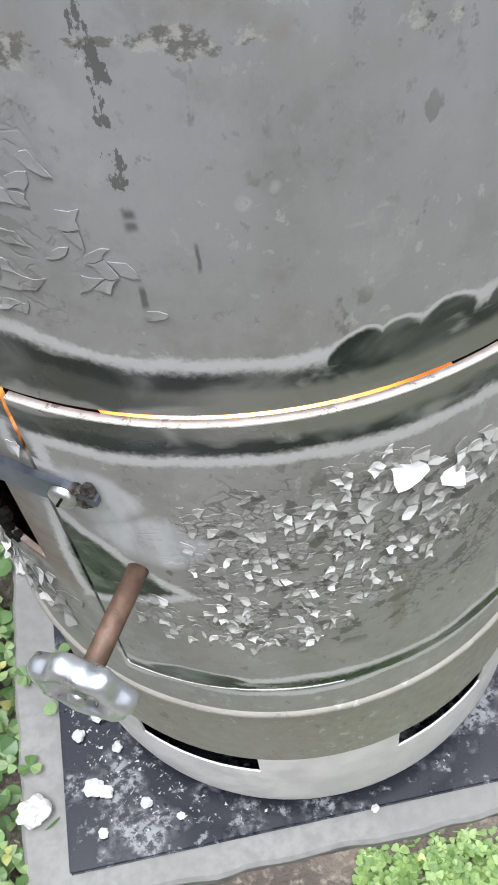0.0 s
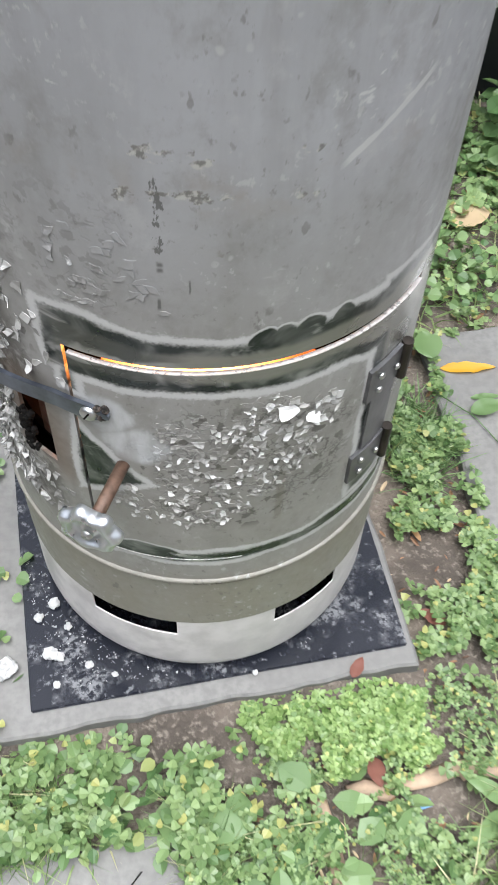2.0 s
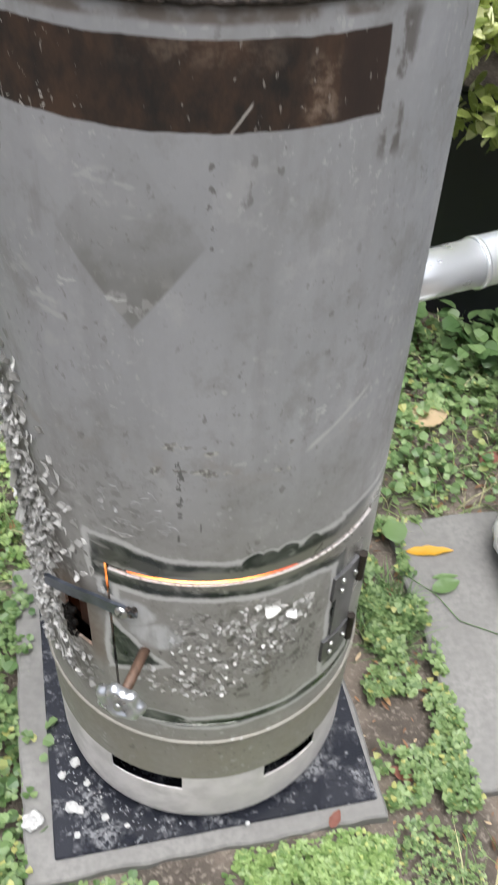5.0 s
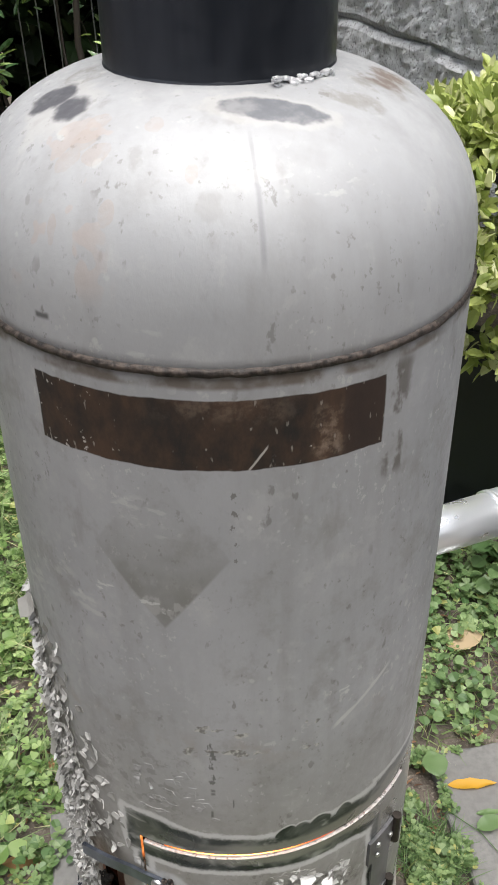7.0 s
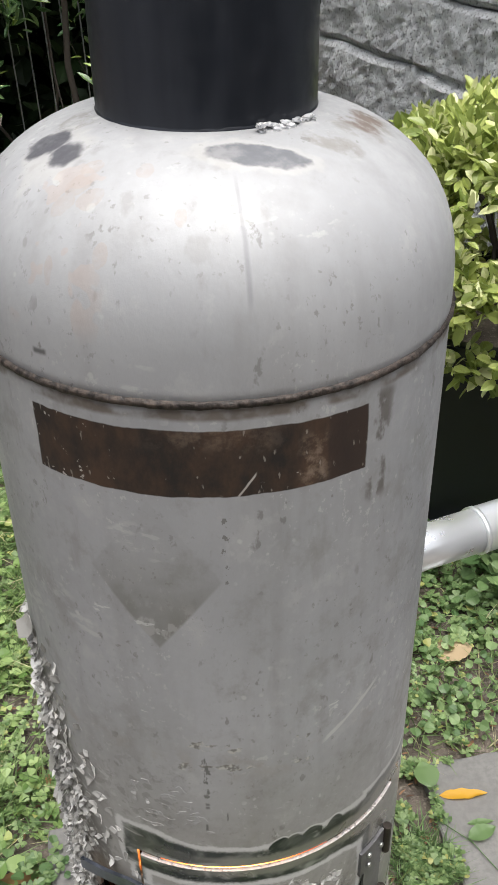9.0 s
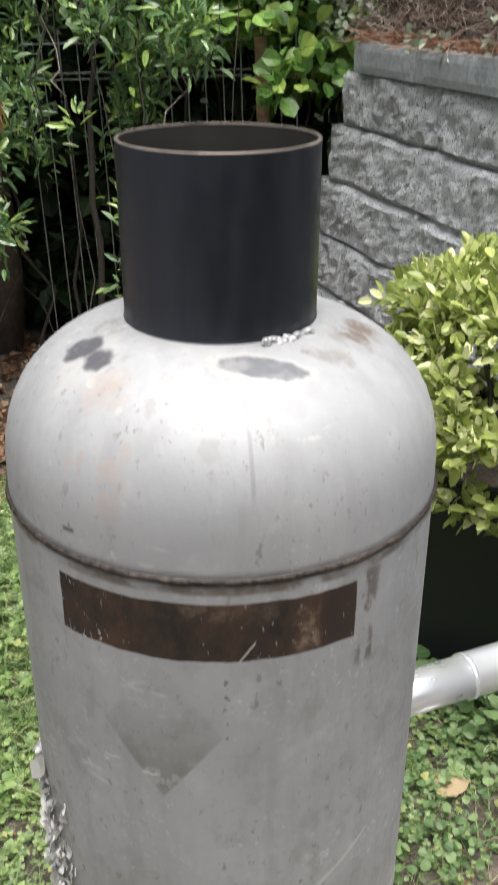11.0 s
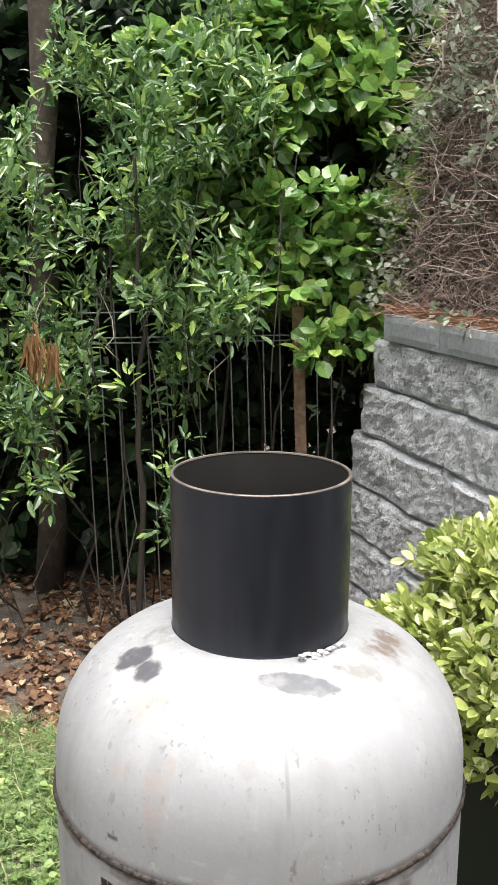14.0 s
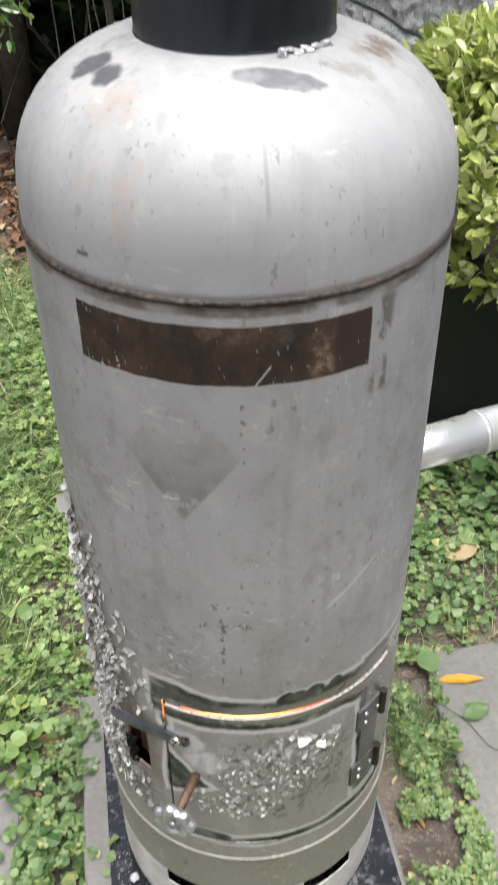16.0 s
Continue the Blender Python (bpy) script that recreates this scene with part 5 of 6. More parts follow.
for k in range(16):
    x = -1.15 + 0.075 * k
    part("branch", tube(wander((x, 2.36, 0.75 + 0.1 * (k % 5)), (x + 0.22 * math.sin(k * 2.3), 2.52, 1.35 + 0.2 * (k % 4)), 7, 0.07, 500 + k), 0.0026, 6, 0.4), M_TWIG if k % 4 else M_DEADWOOD, bpy.data.objects["shrub"], smooth=True)
part("stem", tube(wander((-0.52, 2.52, GZ), (-0.50, 2.56, 1.75), 12, 0.05, 640), 0.014, 9, 0.45), M_TWIG, bpy.data.objects["shrub"], "dark main stem", smooth=True)
# shrub with lobed leaves
c = field(12500, (-0.6, 0.6), (2.4, 3.5), (0.85, 2.4), lambda p, d: (np.abs(p[:, 1] - 2.72 - 0.27 * np.clip(p[:, 2] - 0.9, 0, 3) - 0.4 * d) < 0.25) & (d > 0.05 + 0.9 * np.clip(1.05 - p[:, 2], 0, 1) + 0.5 * np.clip(-p[:, 0] - 0.2, 0, 1)) & (p[:, 0] < 0.30 + 0.12 * p[:, 2]) & ~((p[:, 0] < 0.10) & (p[:, 2] < 1.2)) & (p[:, 2] > 1.02))
shrub("shrub", "tall shrub with broad lobed bright green leaves", [(wander((0.0 + 0.12 * k, 3.05, GZ), (-0.25 + 0.2 * k, 3.15, 2.3), 9, 0.10, 20 + k), 0.009) for k in range(4)],
      [[sprays(c, 7, 0.065, (0.045, 0.090), "lobed", fold=0.16)]], M_LOBED)
# growth behind the fence, its shade put into the leaf colour
back_shrub = empty("shrub", "shrubs behind the fence, leaves coloured dark for shade", "shrub")
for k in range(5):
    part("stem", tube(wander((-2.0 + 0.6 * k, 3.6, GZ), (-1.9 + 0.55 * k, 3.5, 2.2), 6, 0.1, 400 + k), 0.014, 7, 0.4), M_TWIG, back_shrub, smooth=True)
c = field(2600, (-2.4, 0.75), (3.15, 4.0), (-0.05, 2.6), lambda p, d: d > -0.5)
leaf_mesh("crown", [sprays(c, 7, 0.10, (0.07, 0.13), "ovate")], M_SHADELEAF, back_shrub)
# low dark twigs under the hedge
bm = bmesh.new()
for k in range(26):
    x = RNG.uniform(-1.4, -0.1)
    tube(wander((x, RNG.uniform(2.35, 2.9), GZ), (x + RNG.uniform(-0.4, 0.4), RNG.uniform(2.2, 2.8), RNG.uniform(0.4, 0.95)), 4, 0.12, 50 + k), RNG.uniform(0.0015, 0.005), 4, 0.4, bm)
tagged(part("undergrowth_twigs", bm, M_TWIG), "tangle of thin bare twigs under the hedge", "twigs", kind="stuff")
# tree trunk behind
tree = empty("tree", "grey-brown tree trunk behind the hedge", "tree")
part("trunk", tube(wander((-1.01, 3.06, GZ), (-0.915, 3.06, 3.4), 10, 0.04, 77), 0.062, 18, 0.85), M_BARK, tree, smooth=True)
part("limb", tube(wander((-1.03, 3.3, 0.6), (-1.12, 3.5, 3.5), 6, 0.05, 78), 0.035, 10, 0.5), M_BARK, tree, smooth=True)
c = field(260, (-1.9, -0.3), (4.0, 4.8), (3.0, 3.8), lambda p, d: d > -0.1)
leaf_mesh("crown", [sprays(c, 8, 0.07, (0.05, 0.08), "ovate")], M_LOBED, tree)
# hanging dead leaves
dead = empty("dead_branch", "dry rust-brown leaves hanging from a twig", "dead leaves")
part("twig", tube([(-0.77, 2.12, 1.19), (-0.79, 2.13, 1.12), (-0.77, 2.13, 1.04)], 0.002, 5), M_TWIG, dead)
b = np.array((-0.775, 2.12, 1.14)) + RNG.normal(0, 0.012, (110, 3)) * np.array((1, 1, 2.0)) + np.array((0.055, 0, -0.03)) * (np.arange(110)[:, None] % 3 == 0)
leaf_mesh("dead_leaves", [leaves(b, np.array((0, 0, -1.0)) + RNG.normal(0, 0.16, (110, 3)), unit(RNG.normal(size=(110, 3))), RNG.uniform(0.05, 0.13, 110), "needle")], M_BROWNLEAF, dead)

# dry shrub over the wall
dry = empty("dry_shrub", "tangled dry brown shrub with dusty sage leaves above the wall", "shrub")
bm = bmesh.new()
tangle = bmesh.new()
for k in range(15000):
    z = RNG.uniform(1.20, 2.5)
    s = RNG.uniform(-0.12 - 0.16 * min(1.0, (z - 1.2) * 2), 1.3)
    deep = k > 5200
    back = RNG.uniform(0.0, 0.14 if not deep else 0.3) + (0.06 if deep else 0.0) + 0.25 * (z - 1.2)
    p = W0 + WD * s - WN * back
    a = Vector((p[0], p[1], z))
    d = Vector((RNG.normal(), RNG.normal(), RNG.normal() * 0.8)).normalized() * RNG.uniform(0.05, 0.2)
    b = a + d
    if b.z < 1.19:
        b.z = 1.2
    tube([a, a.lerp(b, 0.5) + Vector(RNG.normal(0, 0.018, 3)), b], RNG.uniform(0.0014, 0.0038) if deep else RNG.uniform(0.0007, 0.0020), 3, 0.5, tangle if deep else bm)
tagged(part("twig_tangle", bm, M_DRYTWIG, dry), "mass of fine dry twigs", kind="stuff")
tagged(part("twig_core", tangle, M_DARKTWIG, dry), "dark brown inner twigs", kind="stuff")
for k in range(11):
    s = RNG.uniform(0.0, 0.9)
    p = W0 + WD * s + WN * RNG.uniform(-0.08, 0.04)
    q = p + WD * RNG.normal(0, 0.18)
    z = RNG.uniform(1.45, 2.0)
    part("branch", tube(wander((*p, z), (*q, z + RNG.uniform(0.15, 0.5)), 5, 0.05, 200 + k), RNG.uniform(0.0018, 0.0032), 6, 0.5), M_PALETWIG, dry)
c = field(9000, (0.2, 1.3), (1.0, 2.9), (1.2, 2.45), lambda p, d: (np.abs((p[:, :2] - W0) @ -WN - 0.25 * (p[:, 2] - 1.2) - 0.03) < 0.10) & (d > 0.06))
tops = np.array((0.47, 2.30, 2.30)) + RNG.normal(size=(130, 3)) * np.array((0.10, 0.12, 0.10))
leaf_mesh("sage_leaves", [sprays(tops, 7, 0.04, (0.02, 0.045), "lance")], M_PALESAGE, dry)
leaf_mesh("sage_leaves", [sprays(c, 6, 0.03, (0.015, 0.032), "ovate")], M_SAGE, dry)

# dry needles fallen on the caps
n = 900
q = RNG.uniform(0.0, 0.95, n) ** 1.3
p = W0 + q[:, None] * WD - WN * RNG.uniform(-0.022, 0.16, n)[:, None]
b = np.column_stack([p, 1.2055 + RNG.uniform(0.0, 0.03, n)])
tagged(leaf_mesh("needle_litter", [leaves(b, np.column_stack([RNG.normal(size=(n, 2)), RNG.normal(0, 0.12, n)]), unit(RNG.normal(size=(n, 3))), RNG.uniform(0.03, 0.09, n), "needle")], M_NEEDLE), "rust-brown dry needles on the wall caps", "needles", kind="stuff")

# ---------------------------------------------------------------- planter with yellow-green bush
planter = empty("planter", "large black plastic planter box", "planter")
PM = pose(0.68, 1.16, 0, 0, 0, -26)
for sx, sy, x, y in ((0.56, 0.02, 0, -0.25), (0.56, 0.02, 0, 0.25), (0.02, 0.48, -0.27, 0), (0.02, 0.48, 0.27, 0)):
    part("planter_side", box_bm(sx, sy, 0.49, PM @ pose(x, y, GZ + 0.243), 0.003), M_POT, planter)
for sx, sy, x, y in ((0.60, 0.03, 0, -0.257), (0.60, 0.03, 0, 0.257), (0.03, 0.484, -0.285, 0), (0.03, 0.484, 0.285, 0)):
    part("planter_rim", box_bm(sx, sy, 0.03, PM @ pose(x, y, 0.42), 0.004), M_POT, planter)
part("planter_soil", box_bm(0.52, 0.48, 0.03, PM @ pose(0, 0, 0.36)), M_SOIL, planter)
bush = empty("potted_bush", "rounded bush with yellow-green leaves in the planter", "bush")
for k in range(9):
    part("stem", tube(wander((0.66 + 0.03 * math.cos(k * 2.1), 1.16 + 0.03 * math.sin(k * 2.1), 0.36), (0.66 + 0.26 * math.cos(k * 2.1), 1.14 + 0.26 * math.sin(k * 2.1), 0.72), 6, 0.05, 90 + k), 0.008, 7, 0.35), M_TWIG, bush, smooth=True)
v = unit(RNG.normal(size=(4600, 3)))
rad = RNG.uniform(0.62, 1.0, 4600) ** 0.5
lump = np.array([1 + 0.16 * noise.noise(Vector(q) * 2.6) for q in v])
p = np.array((0.69, 1.13, 0.57)) + v * np.array((0.44, 0.41, 0.30)) * (rad * lump)[:, None]
dn = np.array([noise.noise((q[0] * 9, q[1] * 9, q[2] * 9)) for q in p])
ok = (p[:, 2] > 0.40) & (dn > -0.05)
leaf_mesh("crown", [sprays(p[ok], 6, 0.033, (0.024, 0.046), "elliptic", v[ok] * 0.45, fold=0.15, upward=0.5)], M_LIME, bush)

# bag and cable beside the stove
bm = bmesh.new()
bmesh.ops.create_icosphere(bm, subdivisions=4, radius=1)
for q in bm.verts:
    q.co = Vector((q.co.x * 0.10, q.co.y * 0.12, q.co.z * 0.085)) * (1 + 0.16 * noise.noise(q.co * 2.2) + 0.07 * noise.noise(q.co * 6))
    q.co.z = max(q.co.z, -0.06)
bag = part("plastic_bag", bm, M_BAG, smooth=True)
bag.location = (0.574, 0.250, 0.012)
tagged(bag, "crumpled white plastic bag on the concrete slab", "bag")
cable = part("cable", tube([(0.80, 0.95, GZ + 0.005), (0.66, 0.85, 0.06), (0.585, 0.72, 0.05), (0.552, 0.60, -0.02), (0.545, 0.52, -0.045), (0.58, 0.42, -0.048), (0.68, 0.36, -0.047)], 0.0042, 8), M_RUBBER, smooth=True)
tagged(cable, "thin black rubber cable trailing over the weeds", "cable")


# ---------------------------------------------------------------- ground plants
def free(p, margin=0.0):
    bad = inside_rect(p, -0.0273, 0.0162, 0.2275, 0.2390, 10.6, margin)
    bad |= inside_rect(p, 0.625, 0.155, 0.285, 0.243, 7.7, margin)
    bad |= inside_rect(p, -0.185, -0.565, 0.21, 0.20, 10.0, margin)
    bad |= inside_rect(p, -0.556, -0.147, 0.23, 0.19, 15.5, margin)
    bad |= inside_rect(p, 0.68, 1.16, 0.3, 0.28, -26, margin)
    return ~bad


def patchy(p, f, seed):
    return np.array([noise.noise((q[0] * f + seed, q[1] * f, seed)) for q in p])


def scatter(n, x, y, keep):
    p = np.stack([RNG.uniform(*x, n), RNG.uniform(*y, n)], 1)
    return p[keep(p)]


def clover_sets(p, h, size):
    n = len(p)
    z = GZ + RNG.uniform(*h, n)
    a0 = RNG.uniform(0, 2 * math.pi, n)
    s = RNG.uniform(*size, n)
    tilt = RNG.normal(0, 0.3, (n, 2))
    sets = []
    for k in range(3):
        a = a0 + k * 2.094
        axis = np.stack([np.cos(a), np.sin(a), 0.15 + tilt[:, 0] * np.cos(a) + tilt[:, 1] * np.sin(a)], 1)
        nor = np.stack([-tilt[:, 0], -tilt[:, 1], np.ones(n)], 1)
        sets.append(leaves(np.column_stack([p, z]), axis, unit(nor), s, "heart", 0.1, 0.05))
    return sets


def grass_sets(p, h, width, lean=0.7):
    n = len(p)
    L = RNG.uniform(*h, n)
    d = unit(np.column_stack([RNG.normal(0, lean, (n, 2)), np.ones(n)]))
    side = unit(np.cross(d, RNG.normal(size=(n, 3))))
    base = np.column_stack([p, np.full(n, GZ - 0.008)])
    bend = np.column_stack([d[:, :2], np.zeros(n)]) * L[:, None] * 0.45 - np.array((0, 0, 1)) * (L * 0.12)[:, None]
    w = RNG.uniform(*width, n)[:, None]
    v = np.stack([base - side * w, base + side * w, base + d * L[:, None] * 0.55 + side * w * 0.8, base + d * L[:, None] * 0.55 - side * w * 0.8, base + d * L[:, None] + bend], 1)
    f = [q for i in range(n) for q in ((i * 5, i * 5 + 1, i * 5 + 2, i * 5 + 3), (i * 5 + 3, i * 5 + 2, i * 5 + 4))]
    return v.reshape(-1, 3), f


def stuff(name, sets, material, label, category):
    return tagged(leaf_mesh(name, sets, material), label, category, kind="stuff")


# clover mat before the paver, along the slab, and to the sides
near = scatter(13000, (-0.75, 0.85), (-0.75, 0.9), lambda p: free(p, -0.012) & (patchy(p, 7, 1.0) + 0.5 * patchy(p, 19, 4.0) > -0.04))
bare = (np.hypot(near[:, 0] - 0.285, near[:, 1] + 0.02) < 0.05) | (np.hypot((near[:, 0] + 0.02) / 2.0, near[:, 1] + 0.275) < 0.035) | (np.hypot((near[:, 0] + 0.30) / 0.7, (near[:, 1] - 0.12) / 1.8) < 0.05)
bare |= (np.hypot((near[:, 0] - 0.305) / 1.3, near[:, 1] + 0.215) < 0.035) | (np.hypot((near[:, 0] - 0.29) / 2.2, near[:, 1] + 0.325) < 0.03) | (np.hypot(near[:, 0] - 0.255, near[:, 1] + 0.158) < 0.014)
bare |= (near[:, 0] > 0.215) & (near[:, 1] > -0.34) & (near[:, 1] < 0.36) & (patchy(near, 22, 9.0) < 0.05)
near = near[~bare]
stuff("clover", clover_sets(near, (0.0, 0.028), (0.0055, 0.0115)), M_CLOVER, "low mat of small pale-green clover leaves", "clover")
mat = scatter(9000, (0.02, 0.33), (-0.36, -0.15), lambda p: free(p, -0.010) & (np.hypot((p[:, 0] - 0.16) / 1.7, p[:, 1] + 0.226) < 0.058 + 0.05 * patchy(p, 20, 2.0)))
stuff("clover", clover_sets(mat, (0.014, 0.044), (0.0042, 0.0078)), M_LAWN, "dense bright clover carpet before the paver", "clover")
thin = scatter(2600, (-0.02, 0.36), (-0.44, -0.17), lambda p: free(p, -0.002) & (patchy(p, 15, 12.0) > -0.05))
stuff("clover", clover_sets(thin, (0.004, 0.028), (0.0032, 0.0062)), M_CLOVER, "thin scattered clover on the soil", "clover")
edge = scatter(2200, (0.24, 0.40), (-0.15, 0.36), lambda p: free(p, -0.012) & (patchy(p, 16, 6.0) > 0.02) & (np.hypot(p[:, 0] - 0.285, p[:, 1] + 0.02) > 0.045))
stuff("clover", clover_sets(edge, (0.006, 0.02), (0.006, 0.010)), M_CLOVER, "clover creeping over the slab edge", "clover")
far = scatter(9000, (-1.9, 1.2), (0.6, 2.0), lambda p: free(p, 0.0) & (patchy(p, 4, 8.0) > -0.15) & (p[:, 1] < 1.75 + 0.2 * patchy(p, 3, 3.0)))
stuff("clover", clover_sets(far, (0.0, 0.035), (0.009, 0.02)), M_CLOVER, "clover and low weeds across the lawn", "clover")


def weed_bed(n, x, y, keep, length, h, shape, label, per=5, material=M_WEED):
    p = scatter(n, x, y, keep)
    c = np.column_stack([p, np.full(len(p), GZ - 0.004)])
    k = len(c) * per
    a = RNG.uniform(0, 2 * math.pi, k)
    hh = RNG.uniform(*h, k)
    off = RNG.uniform(0.005, 0.035, k)
    base = np.repeat(c, per, axis=0) + np.stack([np.cos(a) * off, np.sin(a) * off, hh], 1)
    axis = np.stack([np.cos(a), np.sin(a), RNG.uniform(-0.1, 0.5, k)], 1)
    nor = unit(np.column_stack([RNG.normal(0, 0.5, (k, 2)), np.ones(k)]))
    stuff("weeds", [leaves(base, axis, nor, RNG.uniform(*length, k), shape, 0.12, 0.15)], material, label, "weeds")


weed_bed(150, (0.27, 0.75), (0.36, 0.98), lambda p: free(p, 0.01) & (patchy(p, 6, 3.0) > -0.25), (0.010, 0.022), (0.005, 0.045), "round", "broad round-leaved weeds by the planter")
weed_bed(14, (0.36, 0.62), (0.72, 0.95), lambda p: free(p, 0.0), (0.026, 0.045), (0.03, 0.10), "round", "large round mallow-like leaves by the planter")
weed_bed(110, (-0.95, -0.26), (0.1, 1.7), lambda p: free(p, 0.01) & (patchy(p, 5, 5.0) > -0.1), (0.014, 0.034), (0.01, 0.06), "round", "broad-leaved weeds in the lawn", 6, M_LAWN)
weed_bed(55, (-0.36, 0.0), (-0.42, -0.235), lambda p: free(p, -0.004), (0.010, 0.022), (0.005, 0.045), "ovate", "mixed weeds before the paver", 6)
weed_bed(50, (0.0, 0.5), (-0.62, -0.36), lambda p: free(p, -0.01), (0.010, 0.024), (0.005, 0.04), "ovate", "mixed weeds in the soil", 5)
weed_bed(14, (0.03, 0.36), (-0.47, -0.30), lambda p: free(p, 0.0) & (patchy(p, 12, 17.0) > -0.1), (0.022, 0.044), (0.008, 0.03), "ovate", "broad-leaved weeds spreading over the soil", 6)
front = scatter(1000, (-0.40, 0.02), (-0.40, -0.25), lambda p: free(p, -0.006) & (patchy(p, 11, 23.0) > -0.18))
stuff("clover", clover_sets(front, (0.008, 0.048), (0.007, 0.0125)), M_CLOVER, "three-leaved clover growing through the grass", "clover")
weed_bed(34, (-0.36, -0.215), (-0.24, 0.16), lambda p: free(p, -0.018) | ((p[:, 0] < -0.225) & (p[:, 1] < 0.05)), (0.010, 0.024), (0.01, 0.05), "round", "young weeds between the slabs", 8)

beside = lambda p: ~inside_rect(p, -0.0273, 0.0162, 0.208, 0.40, 10.6) & (patchy(p, 14, 51.0) > -0.25)
weed_bed(46, (-0.33, -0.17), (-0.27, 0.18), beside, (0.010, 0.022), (0.035, 0.07), "round", "weeds leaning over the paver's edge", 5)
lean = scatter(420, (-0.33, -0.17), (-0.27, 0.18), beside)
stuff("clover", clover_sets(lean, (0.035, 0.070), (0.007, 0.012)), M_CLOVER, "clover leaning over the paver's edge", "clover")


def big_leaf(x, y, z, length, turn, name, material, label, shape="ovate", lift=0.3, group="fallen leaves"):
    """One larger leaf with a midrib, a wavy edge and a curled tip."""
    wide = {"ovate": 0.27, "lance": 0.13, "round": 0.42}[shape]
    a = radians(turn)
    rot = Matrix.Translation((x, y, z)) @ Matrix.Rotation(a, 4, "Z") @ Matrix.Rotation(-math.atan(lift), 4, "Y")
    vs, fs, n = [], [], 12
    for i in range(n + 1):
        t = i / n
        w = wide * math.sin(math.pi * t ** 0.85) ** 0.7 if 0 < t < 1 else 0.004
        for k, s in enumerate((-1, -0.5, 0, 0.5, 1)):
            e = 1 + 0.13 * noise.noise((t * 7 + x * 40, s * 3, y * 40))
            zz = 0.10 * abs(s) * w * 2 + 0.05 * noise.noise((t * 5 + x * 70, s * 2 + y * 30, 1)) - 0.35 * lift * t * t
            vs.append(rot @ Vector((t * length, s * w * e * length, zz * length)))
    for i in range(n):
        for k in range(4):
            q = i * 5 + k
            fs.append((q, q + 1, q + 6, q + 5))
    low = min(v.z for v in vs)
    vs = [(v.x, v.y, v.z + max(0.0, z - 0.002 - low)) for v in vs]
    return tagged(mesh_ob(name, vs, fs, material, smooth=True), label, "leaf", group)


# dock leaves before the cracked slab and a plantain rosette
for x, y, L, t in ((-0.045, -0.322, 0.098, -12), (-0.015, -0.262, 0.075, -62), (0.045, -0.30, 0.06, -100), (0.03, -0.36, 0.06, 250), (0.09, -0.37, 0.07, -70)):
    big_leaf(x, y, GZ + 0.012, L, t, "dock_leaf", M_WEED, "large ragged green dock leaf", "ovate", 0.25, "dock leaves")
for k in range(5):
    big_leaf(0.335, -0.315, GZ + 0.002, 0.055 + 0.008 * k, 25 + 63 * k, "plantain_leaf", M_WEED, "smooth green plantain leaf", "lance", 0.5, "plantain leaves")
big_leaf(0.335, 0.288, -0.0505, 0.08, 2, "fallen_leaf", M_YELLOWLEAF, "bright yellow fallen leaf on the slab", "lance", 0.03)
big_leaf(0.365, 0.205, -0.045, 0.05, 20, "fallen_leaf", M_WEED, "dark green oval leaf on the slab", "ovate", 0.1)
big_leaf(0.32, 0.29, -0.03, 0.05, 100, "fallen_leaf", M_WEED, "pale green heart-shaped leaf by the stove", "round", 0.1)
big_leaf(0.37, 0.235, -0.050, 0.045, 5, "fallen_leaf", M_WEED, "narrow grey-green leaf on the slab", "lance", 0.02)
big_leaf(0.385, 0.60, -0.045, 0.075, 10, "fallen_leaf", M_PALELEAF, "curled tan fallen leaf among weeds", "round", 0.15)
big_leaf(0.165, -0.192, -0.0045, 0.025, 60, "fallen_leaf", M_REDLEAF, "dry dark red leaf on the paver edge", "ovate", 0.35)
big_leaf(0.186, -0.262, -0.05, 0.035, 280, "fallen_leaf", M_REDLEAF, "dry red-brown leaf in the clover", "ovate", 0.2)
big_leaf(0.29, -0.105, -0.058, 0.035, 150, "fallen_leaf", M_REDLEAF, "crumpled red-brown leaf on soil", "ovate", 0.2)
big_leaf(0.275, 0.01, -0.06, 0.03, 120, "fallen_leaf", M_BROWNLEAF, "curled brown leaf on bare soil", "lance", 0.2)
big_leaf(0.50, 0.50, -0.05, 0.06, 10, "fallen_leaf", M_REDLEAF, "flat reddish leaf in the weeds", "ovate", 0.05)
big_leaf(-0.37, 0.155, -0.052, 0.085, 8, "fallen_leaf", M_BROWNLEAF, "long curled brown leaf on the soil", "lance", 0.05)
big_leaf(-0.36, 0.07, -0.05, 0.07, 50, "fallen_leaf", M_PALELEAF, "pale split dry leaf between the slabs", "lance", 0.1)
big_leaf(-0.33, 0.33, -0.05, 0.06, 20, "fallen_leaf", M_BROWNLEAF, "brown leaf lying in the grass", "ovate", 0.05)
for k in range(3):
    bm = tube(wander((0.16 + 0.12 * k, -0.300 + 0.022 * k, GZ), (0.31 + 0.14 * k, -0.268 + 0.022 * k, GZ), 8, 0.012, 300 + k), 0.011 - 0.001 * k, 9, 0.8)
    for v in bm.verts:
        v.co.z = GZ + (v.co.z - GZ) * 0.6 + 0.002 * noise.noise(v.co * 60)
    ob = part("root", bm, M_ROOT, smooth=True)
    tagged(ob, "bare tan root lying along the soil", "root", "roots")
bm = tube(wander((0.125, -0.300, GZ), (0.172, -0.480, GZ), 9, 0.010, 310), 0.010, 9, 0.85)
for v in bm.verts:
    v.co.z = GZ + (v.co.z - GZ) * 0.6 + 0.002 * noise.noise(v.co * 60)
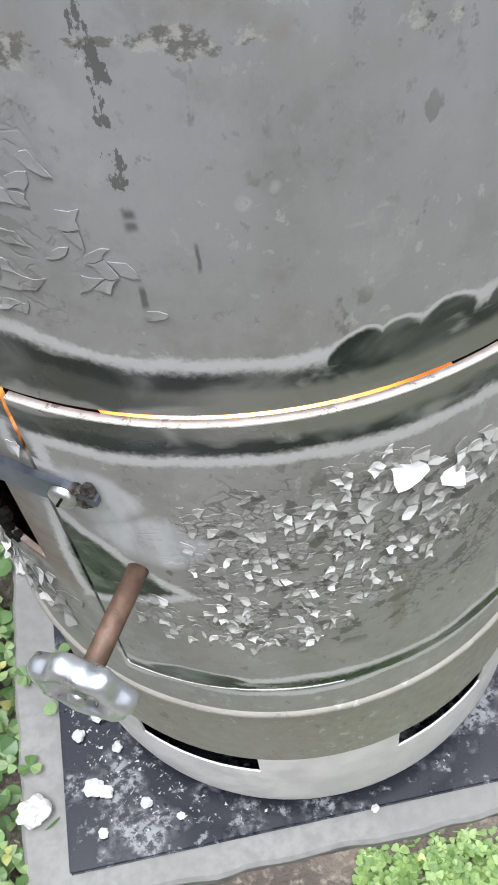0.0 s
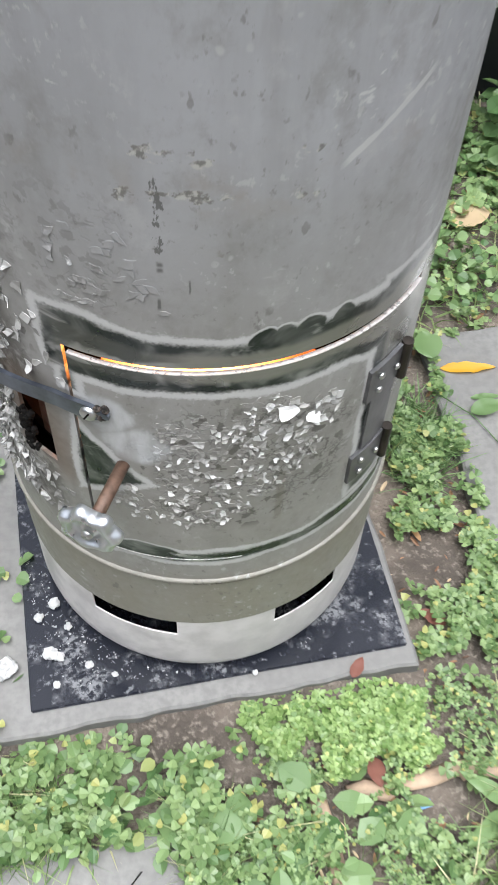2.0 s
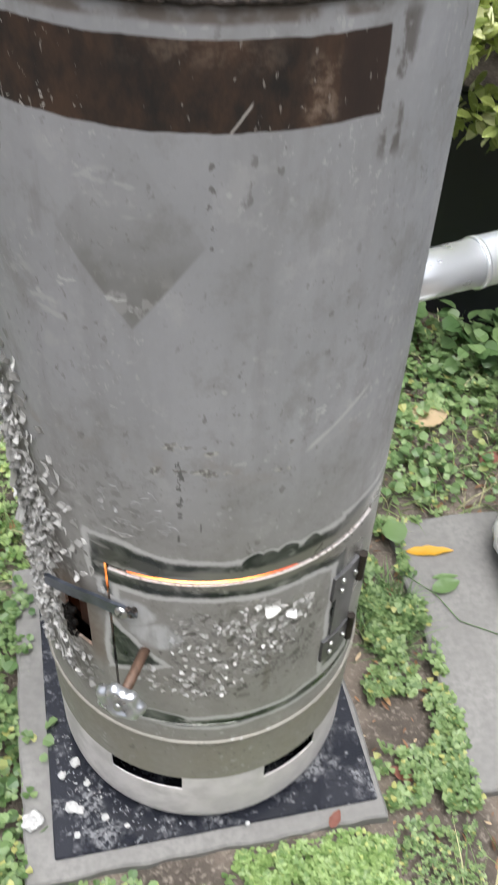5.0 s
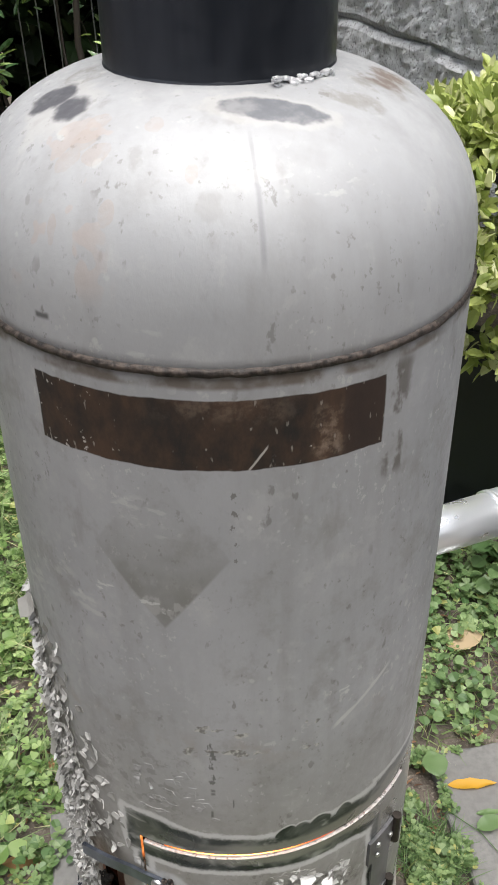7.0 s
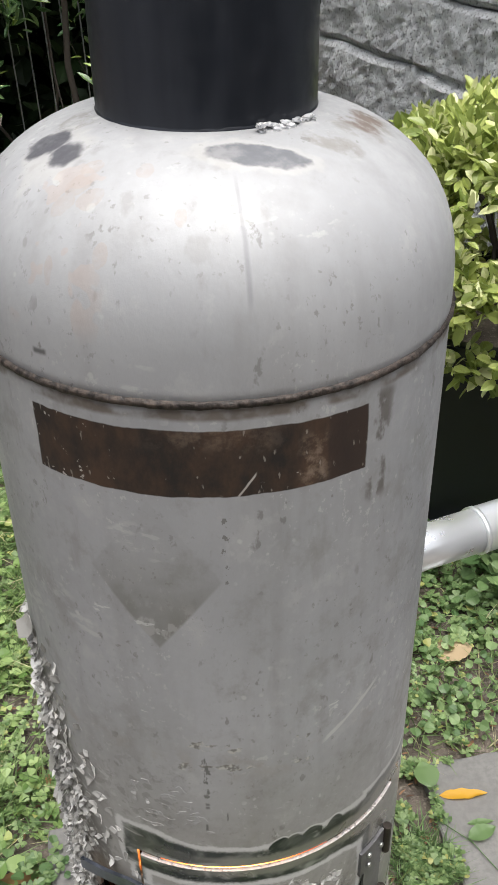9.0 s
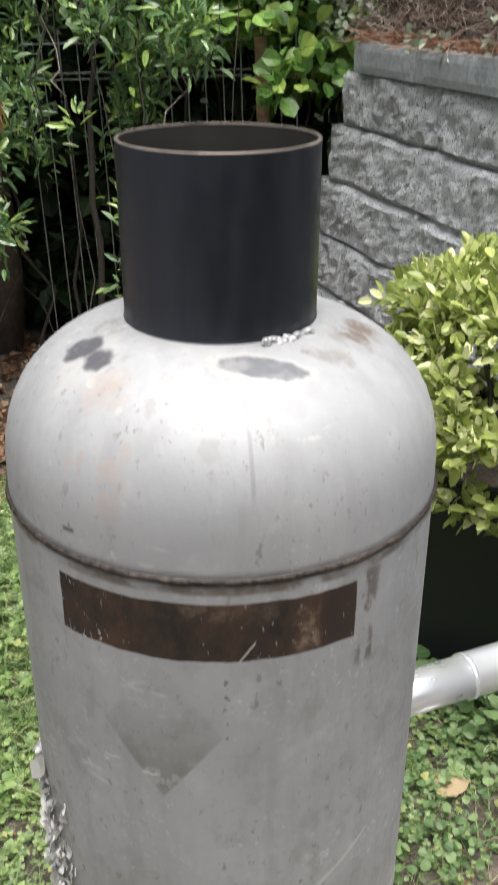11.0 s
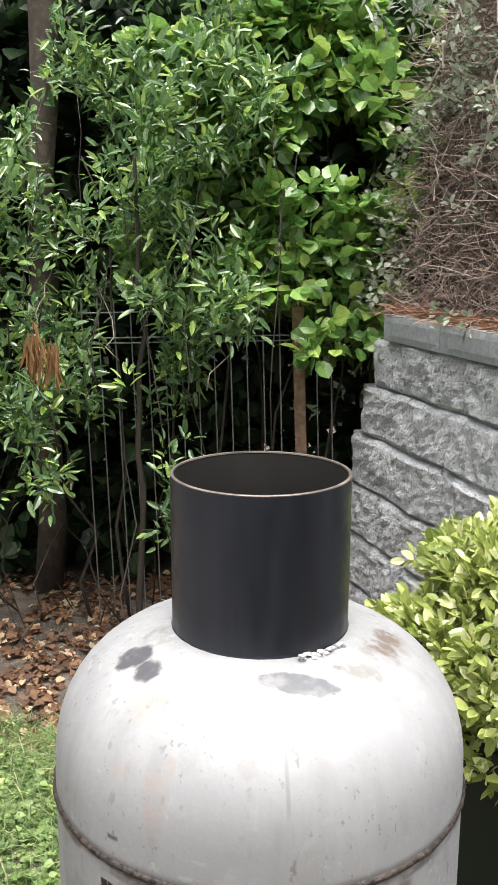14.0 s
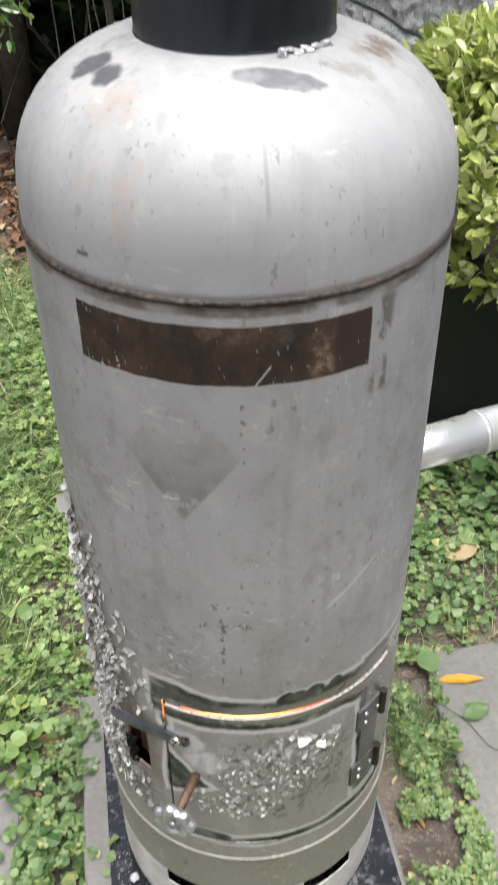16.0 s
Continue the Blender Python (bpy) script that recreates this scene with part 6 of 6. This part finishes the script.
tagged(part("root", bm, M_ROOT, smooth=True), "short tan root half buried among weeds", "root", "roots")
bm = box_bm(0.014, 0.008, 0.003, bevel=0.001)
for v in bm.verts:
    v.co.z += 0.002 * noise.noise(v.co * 150)
scrap = part("plastic_scrap", bm, M_BLUE)
scrap.matrix_world = pose(0.238, -0.312, GZ + 0.010, 6, 8, 20)
tagged(scrap, "tiny pale blue plastic scrap on the soil", "litter")
st = part("leaf_stem", tube([(0.305, 0.255, -0.045), (0.37, 0.20, -0.047), (0.40, 0.15, -0.048), (0.47, 0.12, -0.049)], 0.0008, 6), M_WEED, smooth=True)
tagged(st, "thin dry stem lying on the slab", "stem")

left = scatter(2600, (-1.2, -0.24), (0.1, 1.75), lambda p: free(p, -0.005) & (patchy(p, 5, 31.0) > -0.22) & (np.hypot((p[:, 0] + 0.34) / 0.8, (p[:, 1] - 0.12) / 1.6) > 0.06))
stuff("clover", clover_sets(left, (0.0, 0.04), (0.008, 0.018)), M_LAWN, "clover and ground ivy in the side lawn", "clover")
# grass
stuff("grass", [grass_sets(scatter(48000, (-1.5, -0.24), (0.15, 1.9), lambda p: free(p, 0.0) & (patchy(p, 4, 11.0) > -0.3) & (np.hypot((p[:, 0] + 0.33) / 0.8, (p[:, 1] - 0.16) / 1.6) > 0.09)), (0.03, 0.12), (0.0008, 0.0024), 1.0)], M_GRASS, "matted green and straw-coloured grass", "grass")
stuff("grass", [grass_sets(scatter(5400, (0.15, 0.75), (-0.75, -0.25), lambda p: free(p, 0.0) & (patchy(p, 6, 13.0) + p[:, 0] - 0.25 > 0)), (0.03, 0.10), (0.0008, 0.0018), 0.9)], M_GRASS, "thin green grass at the soil's edge", "grass")
stuff("grass", [grass_sets(scatter(5200, (-0.40, 0.03), (-0.40, -0.245), lambda p: free(p, 0.002) & (patchy(p, 9, 41.0) > -0.2)), (0.025, 0.075), (0.0007, 0.0016), 0.7)], M_GRASS, "tufts of grass before the paver", "grass")
stuff("grass", [grass_sets(scatter(5200, (0.26, 1.2), (0.36, 1.9), lambda p: free(p, 0.0)), (0.03, 0.08), (0.0008, 0.0018), 1.2)], M_GRASS, "sparse grass among the weeds", "grass")

stuff("grass", [grass_sets(scatter(1500, (0.24, 0.34), (0.06, 0.24), lambda p: free(p, -0.01) & (np.hypot(p[:, 0] - 0.285, (p[:, 1] - 0.16) / 1.6) < 0.045)), (0.02, 0.06), (0.0006, 0.0013), 0.6)], M_WEED, "fine dark green tuft beside the slab", "grass")
# leaf litter under the hedge
p = scatter(12000, (-2.2, 0.4), (1.55, 3.3), lambda p: (p[:, 1] > 1.7 + 0.25 * patchy(p, 3, 3.0)) & (patchy(p, 5, 21.0) + 0.5 * patchy(p, 17, 2.0) > -0.25))
n = len(p)
a = RNG.uniform(0, 2 * math.pi, n)
stuff("leaf_litter", [leaves(np.column_stack([p, GZ + RNG.uniform(0.0, 0.02, n)]), np.stack([np.cos(a), np.sin(a), RNG.normal(0, 0.25, n)], 1),
                             unit(np.column_stack([RNG.normal(0, 0.4, (n, 2)), np.ones(n)])), RNG.uniform(0.010, 0.046, n), "ovate", 0.25, 0.15)], M_LITTER, "brown and tan fallen leaves under the hedge", "leaf litter")
p = scatter(2600, (-0.6, 0.7), (-0.6, 1.2), lambda p: free(p, -0.01))
n = len(p)
a = RNG.uniform(0, 2 * math.pi, n)
stuff("soil_crumbs", [leaves(np.column_stack([p, GZ + RNG.uniform(0.0, 0.006, n)]), np.stack([np.cos(a), np.sin(a), RNG.normal(0, 0.2, n)], 1),
                             unit(np.column_stack([RNG.normal(0, 0.4, (n, 2)), np.ones(n)])), RNG.uniform(0.006, 0.02, n), "lance", 0.25, 0.1)], M_LITTER, "bits of dry leaf and bark on the soil", "debris")
